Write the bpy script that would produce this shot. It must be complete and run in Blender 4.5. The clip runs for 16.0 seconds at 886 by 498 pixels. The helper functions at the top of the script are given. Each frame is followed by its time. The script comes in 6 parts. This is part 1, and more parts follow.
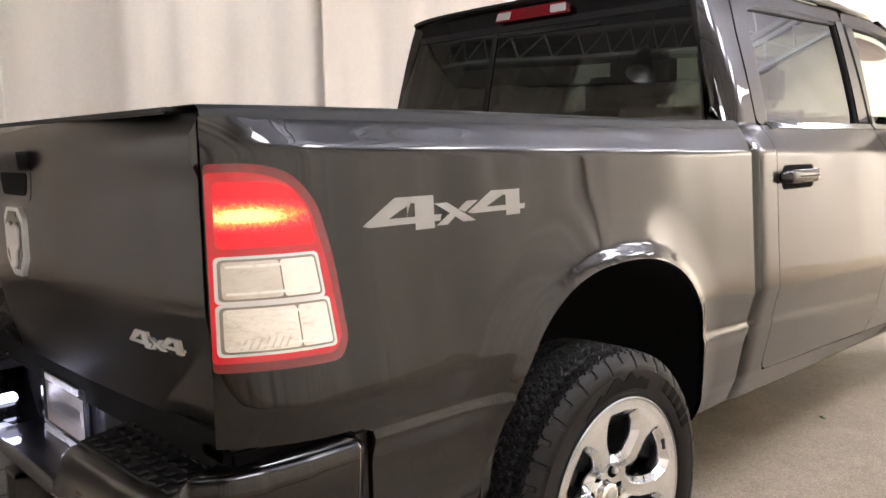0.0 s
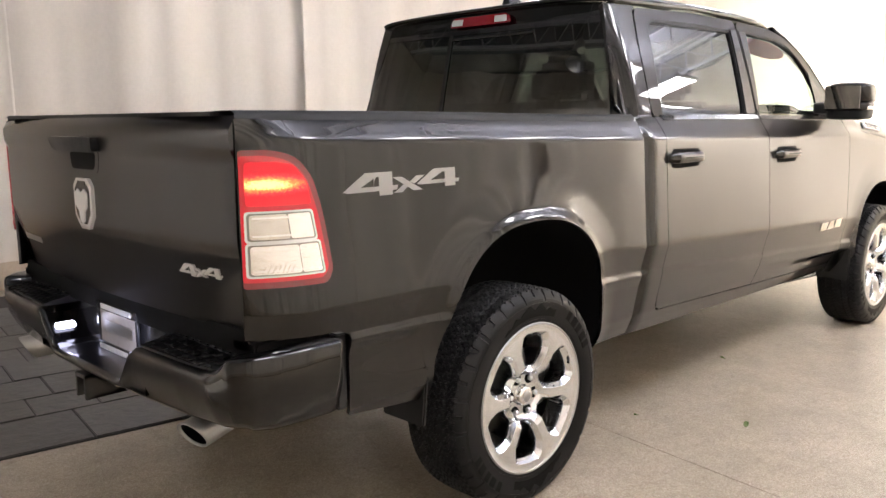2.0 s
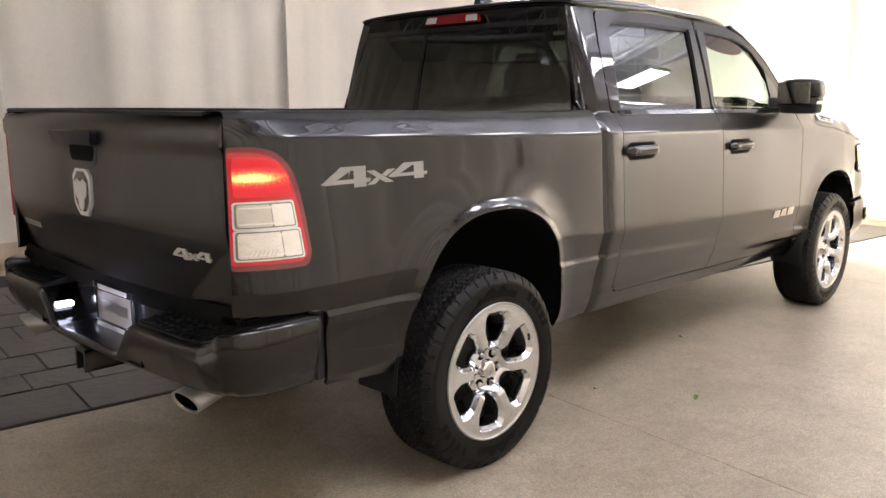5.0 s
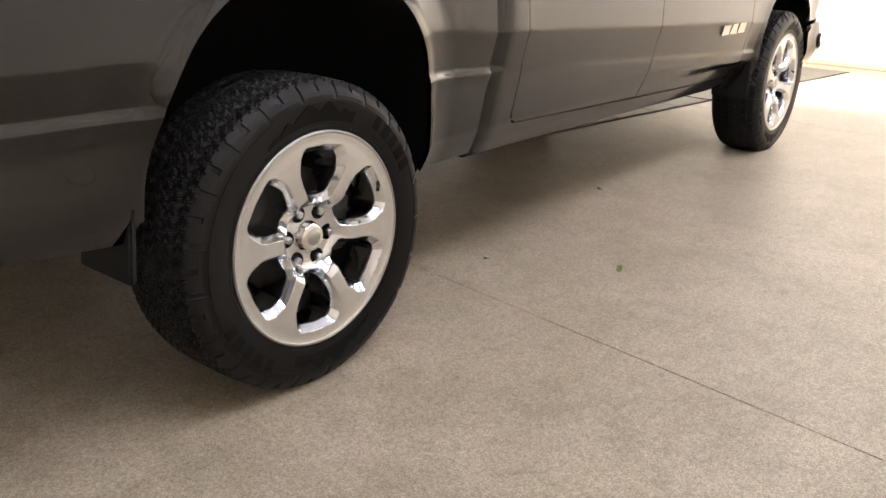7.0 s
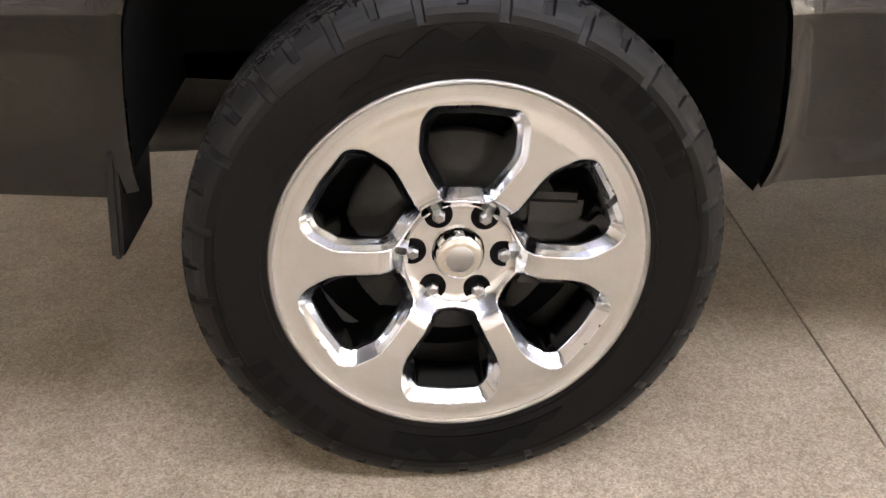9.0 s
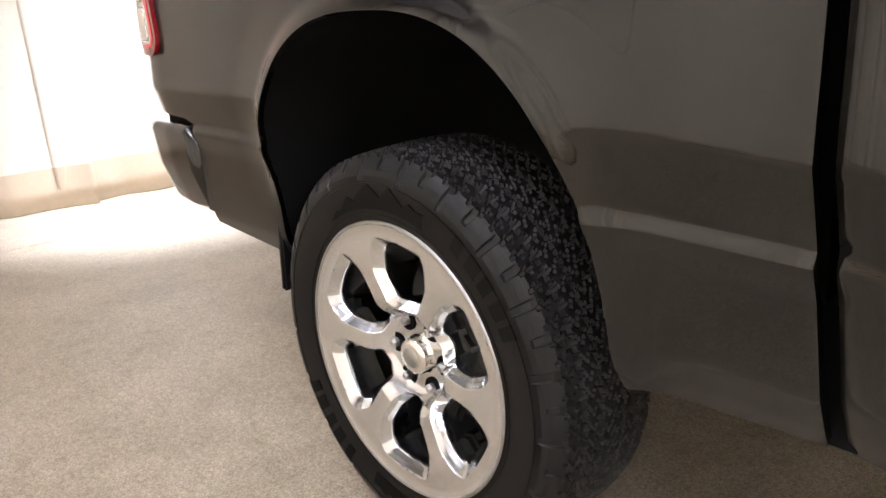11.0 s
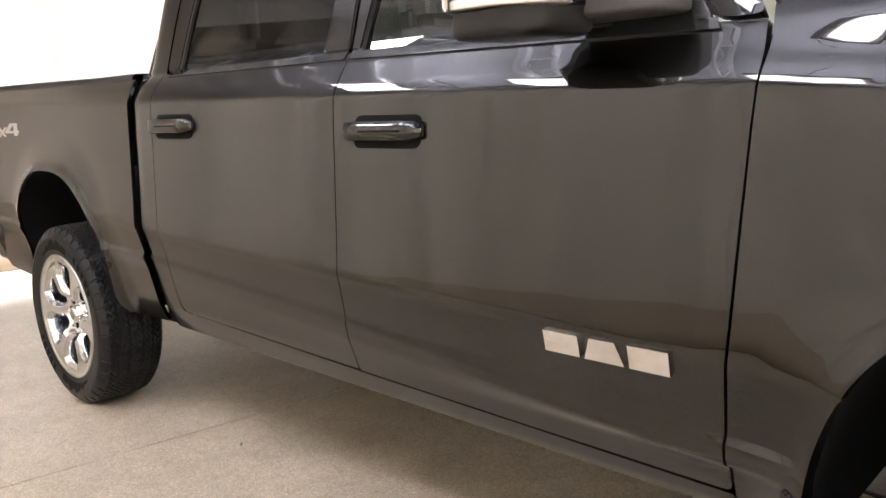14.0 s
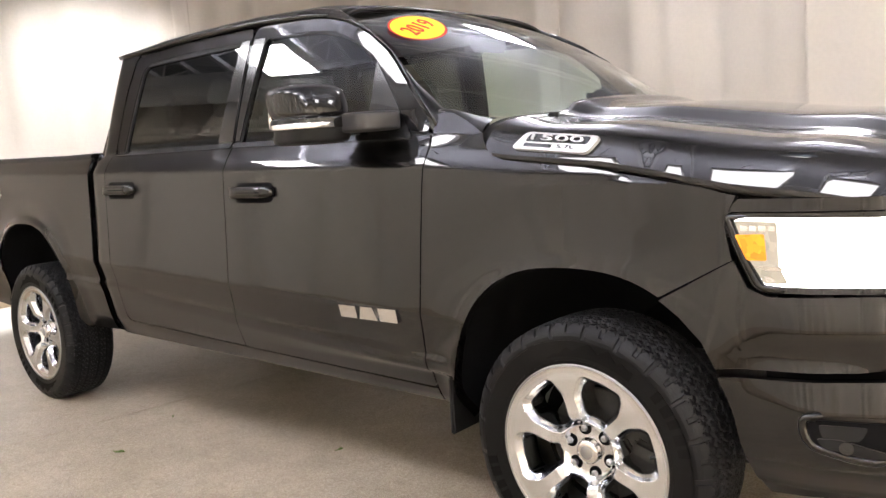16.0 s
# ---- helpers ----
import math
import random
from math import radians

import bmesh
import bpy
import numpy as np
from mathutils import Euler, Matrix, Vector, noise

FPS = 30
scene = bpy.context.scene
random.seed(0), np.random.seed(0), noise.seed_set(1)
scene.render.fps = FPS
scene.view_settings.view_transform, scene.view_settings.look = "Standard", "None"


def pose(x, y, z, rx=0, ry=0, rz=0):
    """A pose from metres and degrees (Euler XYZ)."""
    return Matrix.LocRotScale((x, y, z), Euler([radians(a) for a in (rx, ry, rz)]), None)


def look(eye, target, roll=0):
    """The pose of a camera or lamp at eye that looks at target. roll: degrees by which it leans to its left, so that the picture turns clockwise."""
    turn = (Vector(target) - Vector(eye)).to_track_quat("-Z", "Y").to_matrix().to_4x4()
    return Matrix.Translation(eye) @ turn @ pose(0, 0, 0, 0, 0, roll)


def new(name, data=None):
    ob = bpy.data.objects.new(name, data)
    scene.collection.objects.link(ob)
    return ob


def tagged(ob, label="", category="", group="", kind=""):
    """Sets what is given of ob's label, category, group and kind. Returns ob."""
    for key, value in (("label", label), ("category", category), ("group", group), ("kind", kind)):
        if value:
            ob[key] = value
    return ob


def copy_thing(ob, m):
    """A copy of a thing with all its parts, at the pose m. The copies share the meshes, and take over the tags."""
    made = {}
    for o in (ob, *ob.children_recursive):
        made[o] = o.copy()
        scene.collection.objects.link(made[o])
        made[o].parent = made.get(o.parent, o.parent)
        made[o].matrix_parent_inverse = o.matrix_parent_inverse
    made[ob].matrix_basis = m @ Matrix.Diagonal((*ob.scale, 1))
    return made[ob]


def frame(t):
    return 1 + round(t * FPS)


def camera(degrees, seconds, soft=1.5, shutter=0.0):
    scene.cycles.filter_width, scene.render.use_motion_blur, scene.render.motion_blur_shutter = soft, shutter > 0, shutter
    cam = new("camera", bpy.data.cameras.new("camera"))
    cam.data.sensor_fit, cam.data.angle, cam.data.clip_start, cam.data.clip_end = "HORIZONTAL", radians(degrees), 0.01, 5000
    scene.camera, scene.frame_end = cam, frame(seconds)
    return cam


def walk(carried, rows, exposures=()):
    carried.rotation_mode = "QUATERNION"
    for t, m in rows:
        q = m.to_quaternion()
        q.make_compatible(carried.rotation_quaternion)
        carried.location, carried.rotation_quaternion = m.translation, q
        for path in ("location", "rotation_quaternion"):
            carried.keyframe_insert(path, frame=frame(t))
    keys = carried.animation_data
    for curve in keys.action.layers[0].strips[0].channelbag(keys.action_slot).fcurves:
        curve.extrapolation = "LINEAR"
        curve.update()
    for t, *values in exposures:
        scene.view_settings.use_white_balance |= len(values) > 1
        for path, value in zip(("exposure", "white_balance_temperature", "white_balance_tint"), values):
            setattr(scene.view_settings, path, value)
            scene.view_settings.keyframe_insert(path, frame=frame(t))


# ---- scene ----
cam = camera(56.5, 16.0)
PATH = [
    (0, (-1.777, -2.204, 1.35), (-0.421, -0.756, 1.097), -1.1),
    (0.5, (-1.939, -2.46, 1.356), (-0.574, -1.022, 1.088), -0.8),
    (1, (-2.042, -2.654, 1.385), (-0.675, -1.218, 1.117), -0.8),
    (1.5, (-2.182, -2.716, 1.395), (-0.791, -1.31, 1.1), -1.2),
    (2, (-2.244, -2.789, 1.403), (-0.853, -1.388, 1.087), -0.6),
    (2.5, (-2.312, -2.919, 1.427), (-0.926, -1.514, 1.103), -0.7),
    (3, (-2.348, -2.877, 1.433), (-0.934, -1.503, 1.097), -0.5),
    (5.3, (-2.396, -3.018, 1.462), (-0.98, -1.654, 1.097), -0.1),
    (5.5, (-2.341, -2.956, 1.418), (-0.894, -1.629, 1.038), -0.1),
    (6, (-2.114, -2.745, 1.302), (-0.593, -1.551, 0.791), -0.1),
    (6.5, (-1.745, -2.629, 1.21), (-0.235, -1.472, 0.591), -0.4),
    (7, (-1.36, -2.427, 1.096), (0.124, -1.275, 0.408), 1.3),
    (7.5, (-1.009, -2.27, 1.001), (0.304, -0.983, 0.215), -1.4),
    (8, (-0.624, -2.234, 1.013), (0.305, -0.716, 0.102), -2.3),
    (8.5, (-0.304, -2.125, 0.958), (0.228, -0.421, 0.056), -1.3),
    (8.7, (-0.239, -2.085, 0.948), (0.165, -0.344, 0.05), -0.7),
    (11, (1.149, -1.838, 1.075), (-0.295, -0.6, 0.462), -4.5),
    (11.5, (1.563, -1.797, 1.140), (0.055, -0.627, 0.548), -5.6),
    (12, (2.01, -1.835, 1.212), (0.550, -0.585, 0.665), -4.8),
    (12.5, (2.401, -1.964, 1.210), (0.970, -0.656, 0.722), -3.2),
    (13, (2.862, -2.022, 1.232), (1.419, -0.712, 0.788), -3.0),
    (13.5, (3.296, -2.178, 1.253), (1.891, -0.815, 0.84), -4.0),
    (14, (3.694, -2.321, 1.268), (2.309, -0.924, 0.905), -2.9),
    (14.5, (4.046, -2.427, 1.282), (2.707, -0.974, 0.969), -2.4),
    (15, (4.325, -2.623, 1.299), (3.04, -1.116, 1.018), -2.8),
    (15.5, (4.633, -2.804, 1.315), (3.335, -1.306, 1.063), -2.9),
    (16, (4.935, -2.983, 1.345), (3.629, -1.49, 1.086), -4.0),
]

EXPOSURES = [(0.0, 0.2), (2.2, 0.18), (3.0, -0.06), (6.0, -0.12), (7.0, -0.14), (8.5, 0.38), (11.0, 0.28), (11.6, 0.3), (12.5, 0.6), (13.5, 0.46), (14.0, 0.44), (15.0, 0.42), (16.0, 0.12)]
walk(cam, [(t, look(eye, target, roll)) for t, eye, target, roll in PATH], EXPOSURES)

# ---- world: a closed hall, only a trace of ambient light ----
world = bpy.data.worlds.new("hall_world")
scene.world = world
world.use_nodes = True
world.node_tree.nodes["Background"].inputs[0].default_value = (0.6, 0.62, 0.66, 1)
world.node_tree.nodes["Background"].inputs[1].default_value = 0.01

# the hall is turned a little against the truck
TURN = -8.25
CT, ST = math.cos(radians(TURN)), math.sin(radians(TURN))


def hall(u, v, z=0.0):
    """A place of the hall (u along it, v across) in the world."""
    return Vector((CT * u - ST * v, ST * u + CT * v, z))


U0, U1, V0, V1, CEIL = -3.7, 8.1, -3.75, 4.6, 4.3


# ---- materials ----
def mat(name):
    m = bpy.data.materials.new(name)
    m.use_nodes = True
    nt = m.node_tree
    return m, nt, nt.nodes["Principled BSDF"]


def node(nt, kind, **kw):
    n = nt.nodes.new(kind)
    for k, v in kw.items():
        if k in n.inputs:
            n.inputs[k].default_value = v
    return n


def plain(name, col, rough=0.5, metal=0.0, coat=0.0, bump=0.0, scale=60.0, vary=0.08, emit=0.0, spec=0.5):
    """A surface with grain and stains at two scales."""
    m, nt, b = mat(name)
    tc = node(nt, "ShaderNodeTexCoord")
    n1 = node(nt, "ShaderNodeTexNoise", Scale=scale, Detail=6.0, Roughness=0.65)
    n2 = node(nt, "ShaderNodeTexNoise", Scale=scale / 14, Detail=3.0)
    nt.links.new(tc.outputs["Object"], n1.inputs["Vector"])
    nt.links.new(tc.outputs["Object"], n2.inputs["Vector"])
    add = node(nt, "ShaderNodeMath")
    add.operation = "ADD"
    nt.links.new(n1.outputs["Fac"], add.inputs[0])
    nt.links.new(n2.outputs["Fac"], add.inputs[1])
    ramp = node(nt, "ShaderNodeMapRange")
    ramp.inputs["From Min"].default_value, ramp.inputs["From Max"].default_value = 0.6, 1.4
    ramp.inputs["To Min"].default_value, ramp.inputs["To Max"].default_value = 1 - vary, 1 + vary
    nt.links.new(add.outputs[0], ramp.inputs["Value"])
    mul = node(nt, "ShaderNodeMix")
    mul.data_type, mul.blend_type = "RGBA", "MULTIPLY"
    mul.inputs["Factor"].default_value = 1.0
    mul.inputs["A"].default_value = (*col, 1)
    nt.links.new(ramp.outputs["Result"], mul.inputs["B"])
    nt.links.new(mul.outputs["Result"], b.inputs["Base Color"])
    rr = node(nt, "ShaderNodeMapRange")
    rr.inputs["To Min"].default_value, rr.inputs["To Max"].default_value = max(rough - 0.06, 0.0), rough + 0.06
    nt.links.new(n2.outputs["Fac"], rr.inputs["Value"])
    nt.links.new(rr.outputs["Result"], b.inputs["Roughness"])
    b.inputs["Metallic"].default_value = metal
    b.inputs["Coat Weight"].default_value = coat
    b.inputs["Coat Roughness"].default_value = 0.03
    b.inputs["Specular IOR Level"].default_value = spec
    if bump:
        bp = node(nt, "ShaderNodeBump", Strength=1.0, Distance=bump)
        nt.links.new(n1.outputs["Fac"], bp.inputs["Height"])
        nt.links.new(bp.outputs["Normal"], b.inputs["Normal"])
    if emit:
        b.inputs["Emission Color"].default_value = (*col, 1)
        b.inputs["Emission Strength"].default_value = emit
    return m


def glow(name, col, power):
    m, nt, b = mat(name)
    b.inputs["Base Color"].default_value = (0.5 * col[0], 0.5 * col[1], 0.5 * col[2], 1)
    b.inputs["Emission Color"].default_value = (*col, 1)
    b.inputs["Emission Strength"].default_value = power
    return m


def glass(name, tint, rough=0.0):
    """A thin pane: tinted clear view and Fresnel gloss."""
    m, nt, b = mat(name)
    nt.nodes.remove(b)
    out = nt.nodes["Material Output"]
    tr = node(nt, "ShaderNodeBsdfTransparent")
    tr.inputs["Color"].default_value = (*tint, 1)
    gl = node(nt, "ShaderNodeBsdfGlossy", Roughness=rough)
    gl.inputs["Color"].default_value = (1, 1, 1, 1)
    lw = node(nt, "ShaderNodeLayerWeight", Blend=0.5)
    po = node(nt, "ShaderNodeMath")
    po.operation = "POWER"
    po.inputs[1].default_value = 3.8
    nt.links.new(lw.outputs["Facing"], po.inputs[0])
    fr = node(nt, "ShaderNodeMapRange")
    fr.inputs["To Min"].default_value, fr.inputs["To Max"].default_value = 0.075, 1.0
    nt.links.new(po.outputs[0], fr.inputs["Value"])
    mx = node(nt, "ShaderNodeMixShader")
    nt.links.new(fr.outputs[0], mx.inputs[0])
    nt.links.new(tr.outputs[0], mx.inputs[1])
    nt.links.new(gl.outputs[0], mx.inputs[2])
    nt.links.new(mx.outputs[0], out.inputs["Surface"])
    return m


def paint_material():
    m, nt, b = mat("granite_grey_paint")
    tc = node(nt, "ShaderNodeTexCoord")
    fl = node(nt, "ShaderNodeTexVoronoi", Scale=1800.0)
    nt.links.new(tc.outputs["Object"], fl.inputs["Vector"])
    mr = node(nt, "ShaderNodeMapRange")
    mr.inputs["To Min"].default_value, mr.inputs["To Max"].default_value = 0.8, 1.25
    nt.links.new(fl.outputs["Color"], mr.inputs["Value"])
    dust = node(nt, "ShaderNodeTexNoise", Scale=5.0, Detail=5.0)
    nt.links.new(tc.outputs["Object"], dust.inputs["Vector"])
    mul = node(nt, "ShaderNodeMix")
    mul.data_type, mul.blend_type = "RGBA", "MULTIPLY"
    mul.inputs["Factor"].default_value = 1.0
    mul.inputs["A"].default_value = (0.0095, 0.0087, 0.0086, 1)
    nt.links.new(mr.outputs["Result"], mul.inputs["B"])
    nt.links.new(mul.outputs["Result"], b.inputs["Base Color"])
    b.inputs["Metallic"].default_value = 1.0
    b.inputs["Specular Tint"].default_value = (0.8, 0.78, 0.78, 1)
    b.inputs["Roughness"].default_value = 0.38
    b.inputs["Coat Weight"].default_value = 1.0
    b.inputs["Coat IOR"].default_value = 1.5
    cr = node(nt, "ShaderNodeMapRange")
    cr.inputs["To Min"].default_value, cr.inputs["To Max"].default_value = 0.004, 0.014
    nt.links.new(dust.outputs["Fac"], cr.inputs["Value"])
    nt.links.new(cr.outputs["Result"], b.inputs["Coat Roughness"])
    # panels are never quite flat: long shallow waves bend what they mirror
    wave = node(nt, "ShaderNodeTexNoise", Scale=3.2, Detail=1.5, Roughness=0.4)
    nt.links.new(tc.outputs["Object"], wave.inputs["Vector"])
    bp = node(nt, "ShaderNodeBump", Strength=1.0, Distance=0.0022)
    nt.links.new(wave.outputs["Fac"], bp.inputs["Height"])
    nt.links.new(bp.outputs["Normal"], b.inputs["Coat Normal"])
    return m


PAINT = paint_material()
BLACK = plain("black_plastic", (0.0075, 0.0075, 0.008), 0.5, bump=0.0003, scale=400, spec=0.3)
GREY_PLASTIC = plain("grey_plastic", (0.030, 0.029, 0.030), 0.45, bump=0.0003, scale=400)
GLOSS_BLACK = plain("gloss_black_trim", (0.012, 0.012, 0.013), 0.18, coat=0.5)
# near-black for liners, and for shade painted into gaps and recesses
DARK = plain("dark_cavity", (0.005, 0.005, 0.0055), 0.8, spec=0.08)
RUBBER = plain("tyre_rubber", (0.0034, 0.0033, 0.0038), 0.36, bump=0.0003, scale=120, vary=0.35, spec=0.19)
# tread rubber in a paler tone than the sidewall
TREAD_RUBBER = plain("paler_tread_rubber", (0.0085, 0.0083, 0.0092), 0.48, bump=0.0003, scale=120, vary=0.35, spec=0.22)
MARK_RUBBER = plain("moulded_mark_rubber", (0.0035, 0.0035, 0.0036), 0.6, bump=0.0002, scale=300, spec=0.1)
WHEEL_CHROME = plain("polished_wheel", (0.70, 0.715, 0.745), 0.11, metal=1.0, vary=0.03)
CHROME = plain("chrome", (0.72, 0.71, 0.70), 0.05, metal=1.0, vary=0.02)
SATIN = plain("satin_metal", (0.42, 0.42, 0.42), 0.35, metal=1.0)
STEEL = plain("chassis_steel", (0.05, 0.048, 0.045), 0.6, metal=0.4, vary=0.3)
TINT = glass("tinted_glass", (0.13, 0.14, 0.13))
CLEAR = glass("clear_glass", (0.80, 0.90, 0.84))
REAR_TINT = glass("dark_rear_glass", (0.05, 0.06, 0.056))
RED_LENS = plain("red_lens", (0.30, 0.003, 0.008), 0.08, coat=1.0, vary=0.2, scale=30, emit=0.85, spec=0.45)
RED_RIM = plain("deep_red_lamp_rim", (0.16, 0.003, 0.008), 0.07, coat=1.0, vary=0.1, emit=0.10)
def lit_lens(name, col, lo, hi, scale):
    """A lit lens whose prisms break the light into brighter and darker facets."""
    m, nt, b = mat(name)
    tc = node(nt, "ShaderNodeTexCoord")
    cell = node(nt, "ShaderNodeTexVoronoi", Scale=scale)
    nt.links.new(tc.outputs["Object"], cell.inputs["Vector"])
    mr = node(nt, "ShaderNodeMapRange")
    mr.inputs["To Min"].default_value, mr.inputs["To Max"].default_value = lo, hi
    nt.links.new(cell.outputs["Color"], mr.inputs["Value"])
    nt.links.new(mr.outputs["Result"], b.inputs["Emission Strength"])
    b.inputs["Base Color"].default_value = (0.2 * col[0], 0.2 * col[1], 0.2 * col[2], 1)
    b.inputs["Emission Color"].default_value = (*col, 1)
    b.inputs["Roughness"].default_value = 0.1
    return m


def brake_lens_material():
    """A red lens that glows yellow before its bulb and red further off, broken up by prisms."""
    m, nt, b = mat("lit_brake_lens")
    geo = node(nt, "ShaderNodeNewGeometry")
    sep = node(nt, "ShaderNodeSeparateXYZ")
    nt.links.new(geo.outputs["Position"], sep.inputs[0])
    comb = node(nt, "ShaderNodeCombineXYZ")
    for axis, mid, gain in (("X", -1.050, 6.2), ("Z", 1.232, 30.0)):
        mr = node(nt, "ShaderNodeMath")
        mr.operation = "SUBTRACT"
        mr.inputs[1].default_value = mid
        nt.links.new(sep.outputs[axis], mr.inputs[0])
        mu = node(nt, "ShaderNodeMath")
        mu.operation = "MULTIPLY"
        mu.inputs[1].default_value = gain
        nt.links.new(mr.outputs[0], mu.inputs[0])
        nt.links.new(mu.outputs[0], comb.inputs[axis])
    ln = node(nt, "ShaderNodeVectorMath")
    ln.operation = "LENGTH"
    nt.links.new(comb.outputs[0], ln.inputs[0])
    cell = node(nt, "ShaderNodeTexNoise", Scale=130.0, Detail=3.0, Roughness=0.7)
    nt.links.new(geo.outputs["Position"], cell.inputs["Vector"])
    wob = node(nt, "ShaderNodeMapRange")
    wob.inputs["To Min"].default_value, wob.inputs["To Max"].default_value = -0.45, 0.45
    nt.links.new(cell.outputs["Color"], wob.inputs["Value"])
    add = node(nt, "ShaderNodeMath")
    nt.links.new(ln.outputs["Value"], add.inputs[0])
    nt.links.new(wob.outputs["Result"], add.inputs[1])
    ramp = node(nt, "ShaderNodeValToRGB")
    nt.links.new(add.outputs[0], ramp.inputs[0])
    el = ramp.color_ramp.elements
    el[0].position, el[0].color = 0.20, (1.0, 0.70, 0.22, 1)
    el[1].position, el[1].color = 0.95, (0.34, 0.006, 0.012, 1)
    mid = el.new(0.46)
    mid.color = (0.95, 0.16, 0.035, 1)
    mid = el.new(0.68)
    mid.color = (0.78, 0.025, 0.03, 1)
    nt.links.new(ramp.outputs[0], b.inputs["Emission Color"])
    b.inputs["Emission Strength"].default_value = 2.0
    b.inputs["Base Color"].default_value = (0.2, 0.004, 0.006, 1)
    b.inputs["Roughness"].default_value = 0.1
    return m


RED_GLOW = brake_lens_material()
WHITE_LENS = plain("reverse_lens", (0.86, 0.83, 0.79), 0.14, metal=0.8, coat=1.0, bump=0.004, scale=22, vary=0.12)
GREY_LENS = plain("reverse_lens_shade", (0.62, 0.59, 0.55), 0.12, metal=0.8, coat=1.0, bump=0.004, scale=22, vary=0.2)
LENS_GROOVE = plain("lens_groove", (0.30, 0.26, 0.23), 0.15, metal=0.5, coat=0.6)
AMBER_GLOW = lit_lens("amber_side_lamp", (1.0, 0.36, 0.02), 0.7, 1.6, 60.0)
SIDE_GLOW = lit_lens("side_reflector", (1.0, 0.90, 0.72), 0.22, 0.42, 45.0)
HEAD_GLOW = glow("headlamp_glass", (1.0, 0.97, 0.9), 9.0)
SILVER = plain("silver_decal", (0.27, 0.265, 0.26), 0.42, metal=0.5, scale=200)
BADGE = plain("badge_silver", (0.72, 0.72, 0.72), 0.22, metal=0.4, vary=0.03)
PLATE = plain("weathered_plate", (0.30, 0.28, 0.27), 0.35, vary=0.25, scale=40)
WHITE = plain("white_plate", (0.55, 0.55, 0.56), 0.4)
CLOTH = plain("seat_cloth", (0.035, 0.034, 0.033), 0.85, bump=0.001, scale=300)
YELLOW = plain("yellow_sticker", (0.95, 0.82, 0.04), 0.5, vary=0.02)
RED_INK = plain("red_ink", (0.6, 0.02, 0.015), 0.5)
CURTAIN = plain("cream_curtain_cloth", (0.68, 0.625, 0.55), 0.8, bump=0.0006, scale=500, vary=0.05)
HEM = plain("curtain_hem_cloth", (0.50, 0.41, 0.31), 0.85, bump=0.0006, scale=500, vary=0.06)
CEILING = plain("grey_metal_deck", (0.36, 0.37, 0.41), 0.55, scale=20, vary=0.15)
JOIST = plain("grey_joist_paint", (0.60, 0.61, 0.65), 0.5, scale=30, vary=0.15)
DUCT = plain("galvanised_duct", (0.55, 0.56, 0.60), 0.45, metal=0.2, scale=30)
WALL = plain("painted_block_wall", (0.55, 0.53, 0.49), 0.8, bump=0.001, scale=80)
LAMP_GLOW = glow("fluorescent_diffuser", (0.98, 0.96, 1.0), 25.0)
# extra glow sent upwards to brighten the ceiling deck
UP_GLOW = glow("added_uplight_glow", (0.94, 0.92, 1.0), 62.0)
# lens glow of the unseen lamps added for the curtains and floor
BAY_GLOW = glow("unseen_bay_lens", (0.75, 0.84, 1.0), 4.0)
PLATE_GLOW = glow("plate_lamp_lens", (0.70, 0.72, 1.0), 11.0)
LEAF = plain("fallen_leaf", (0.10, 0.16, 0.03), 0.6)


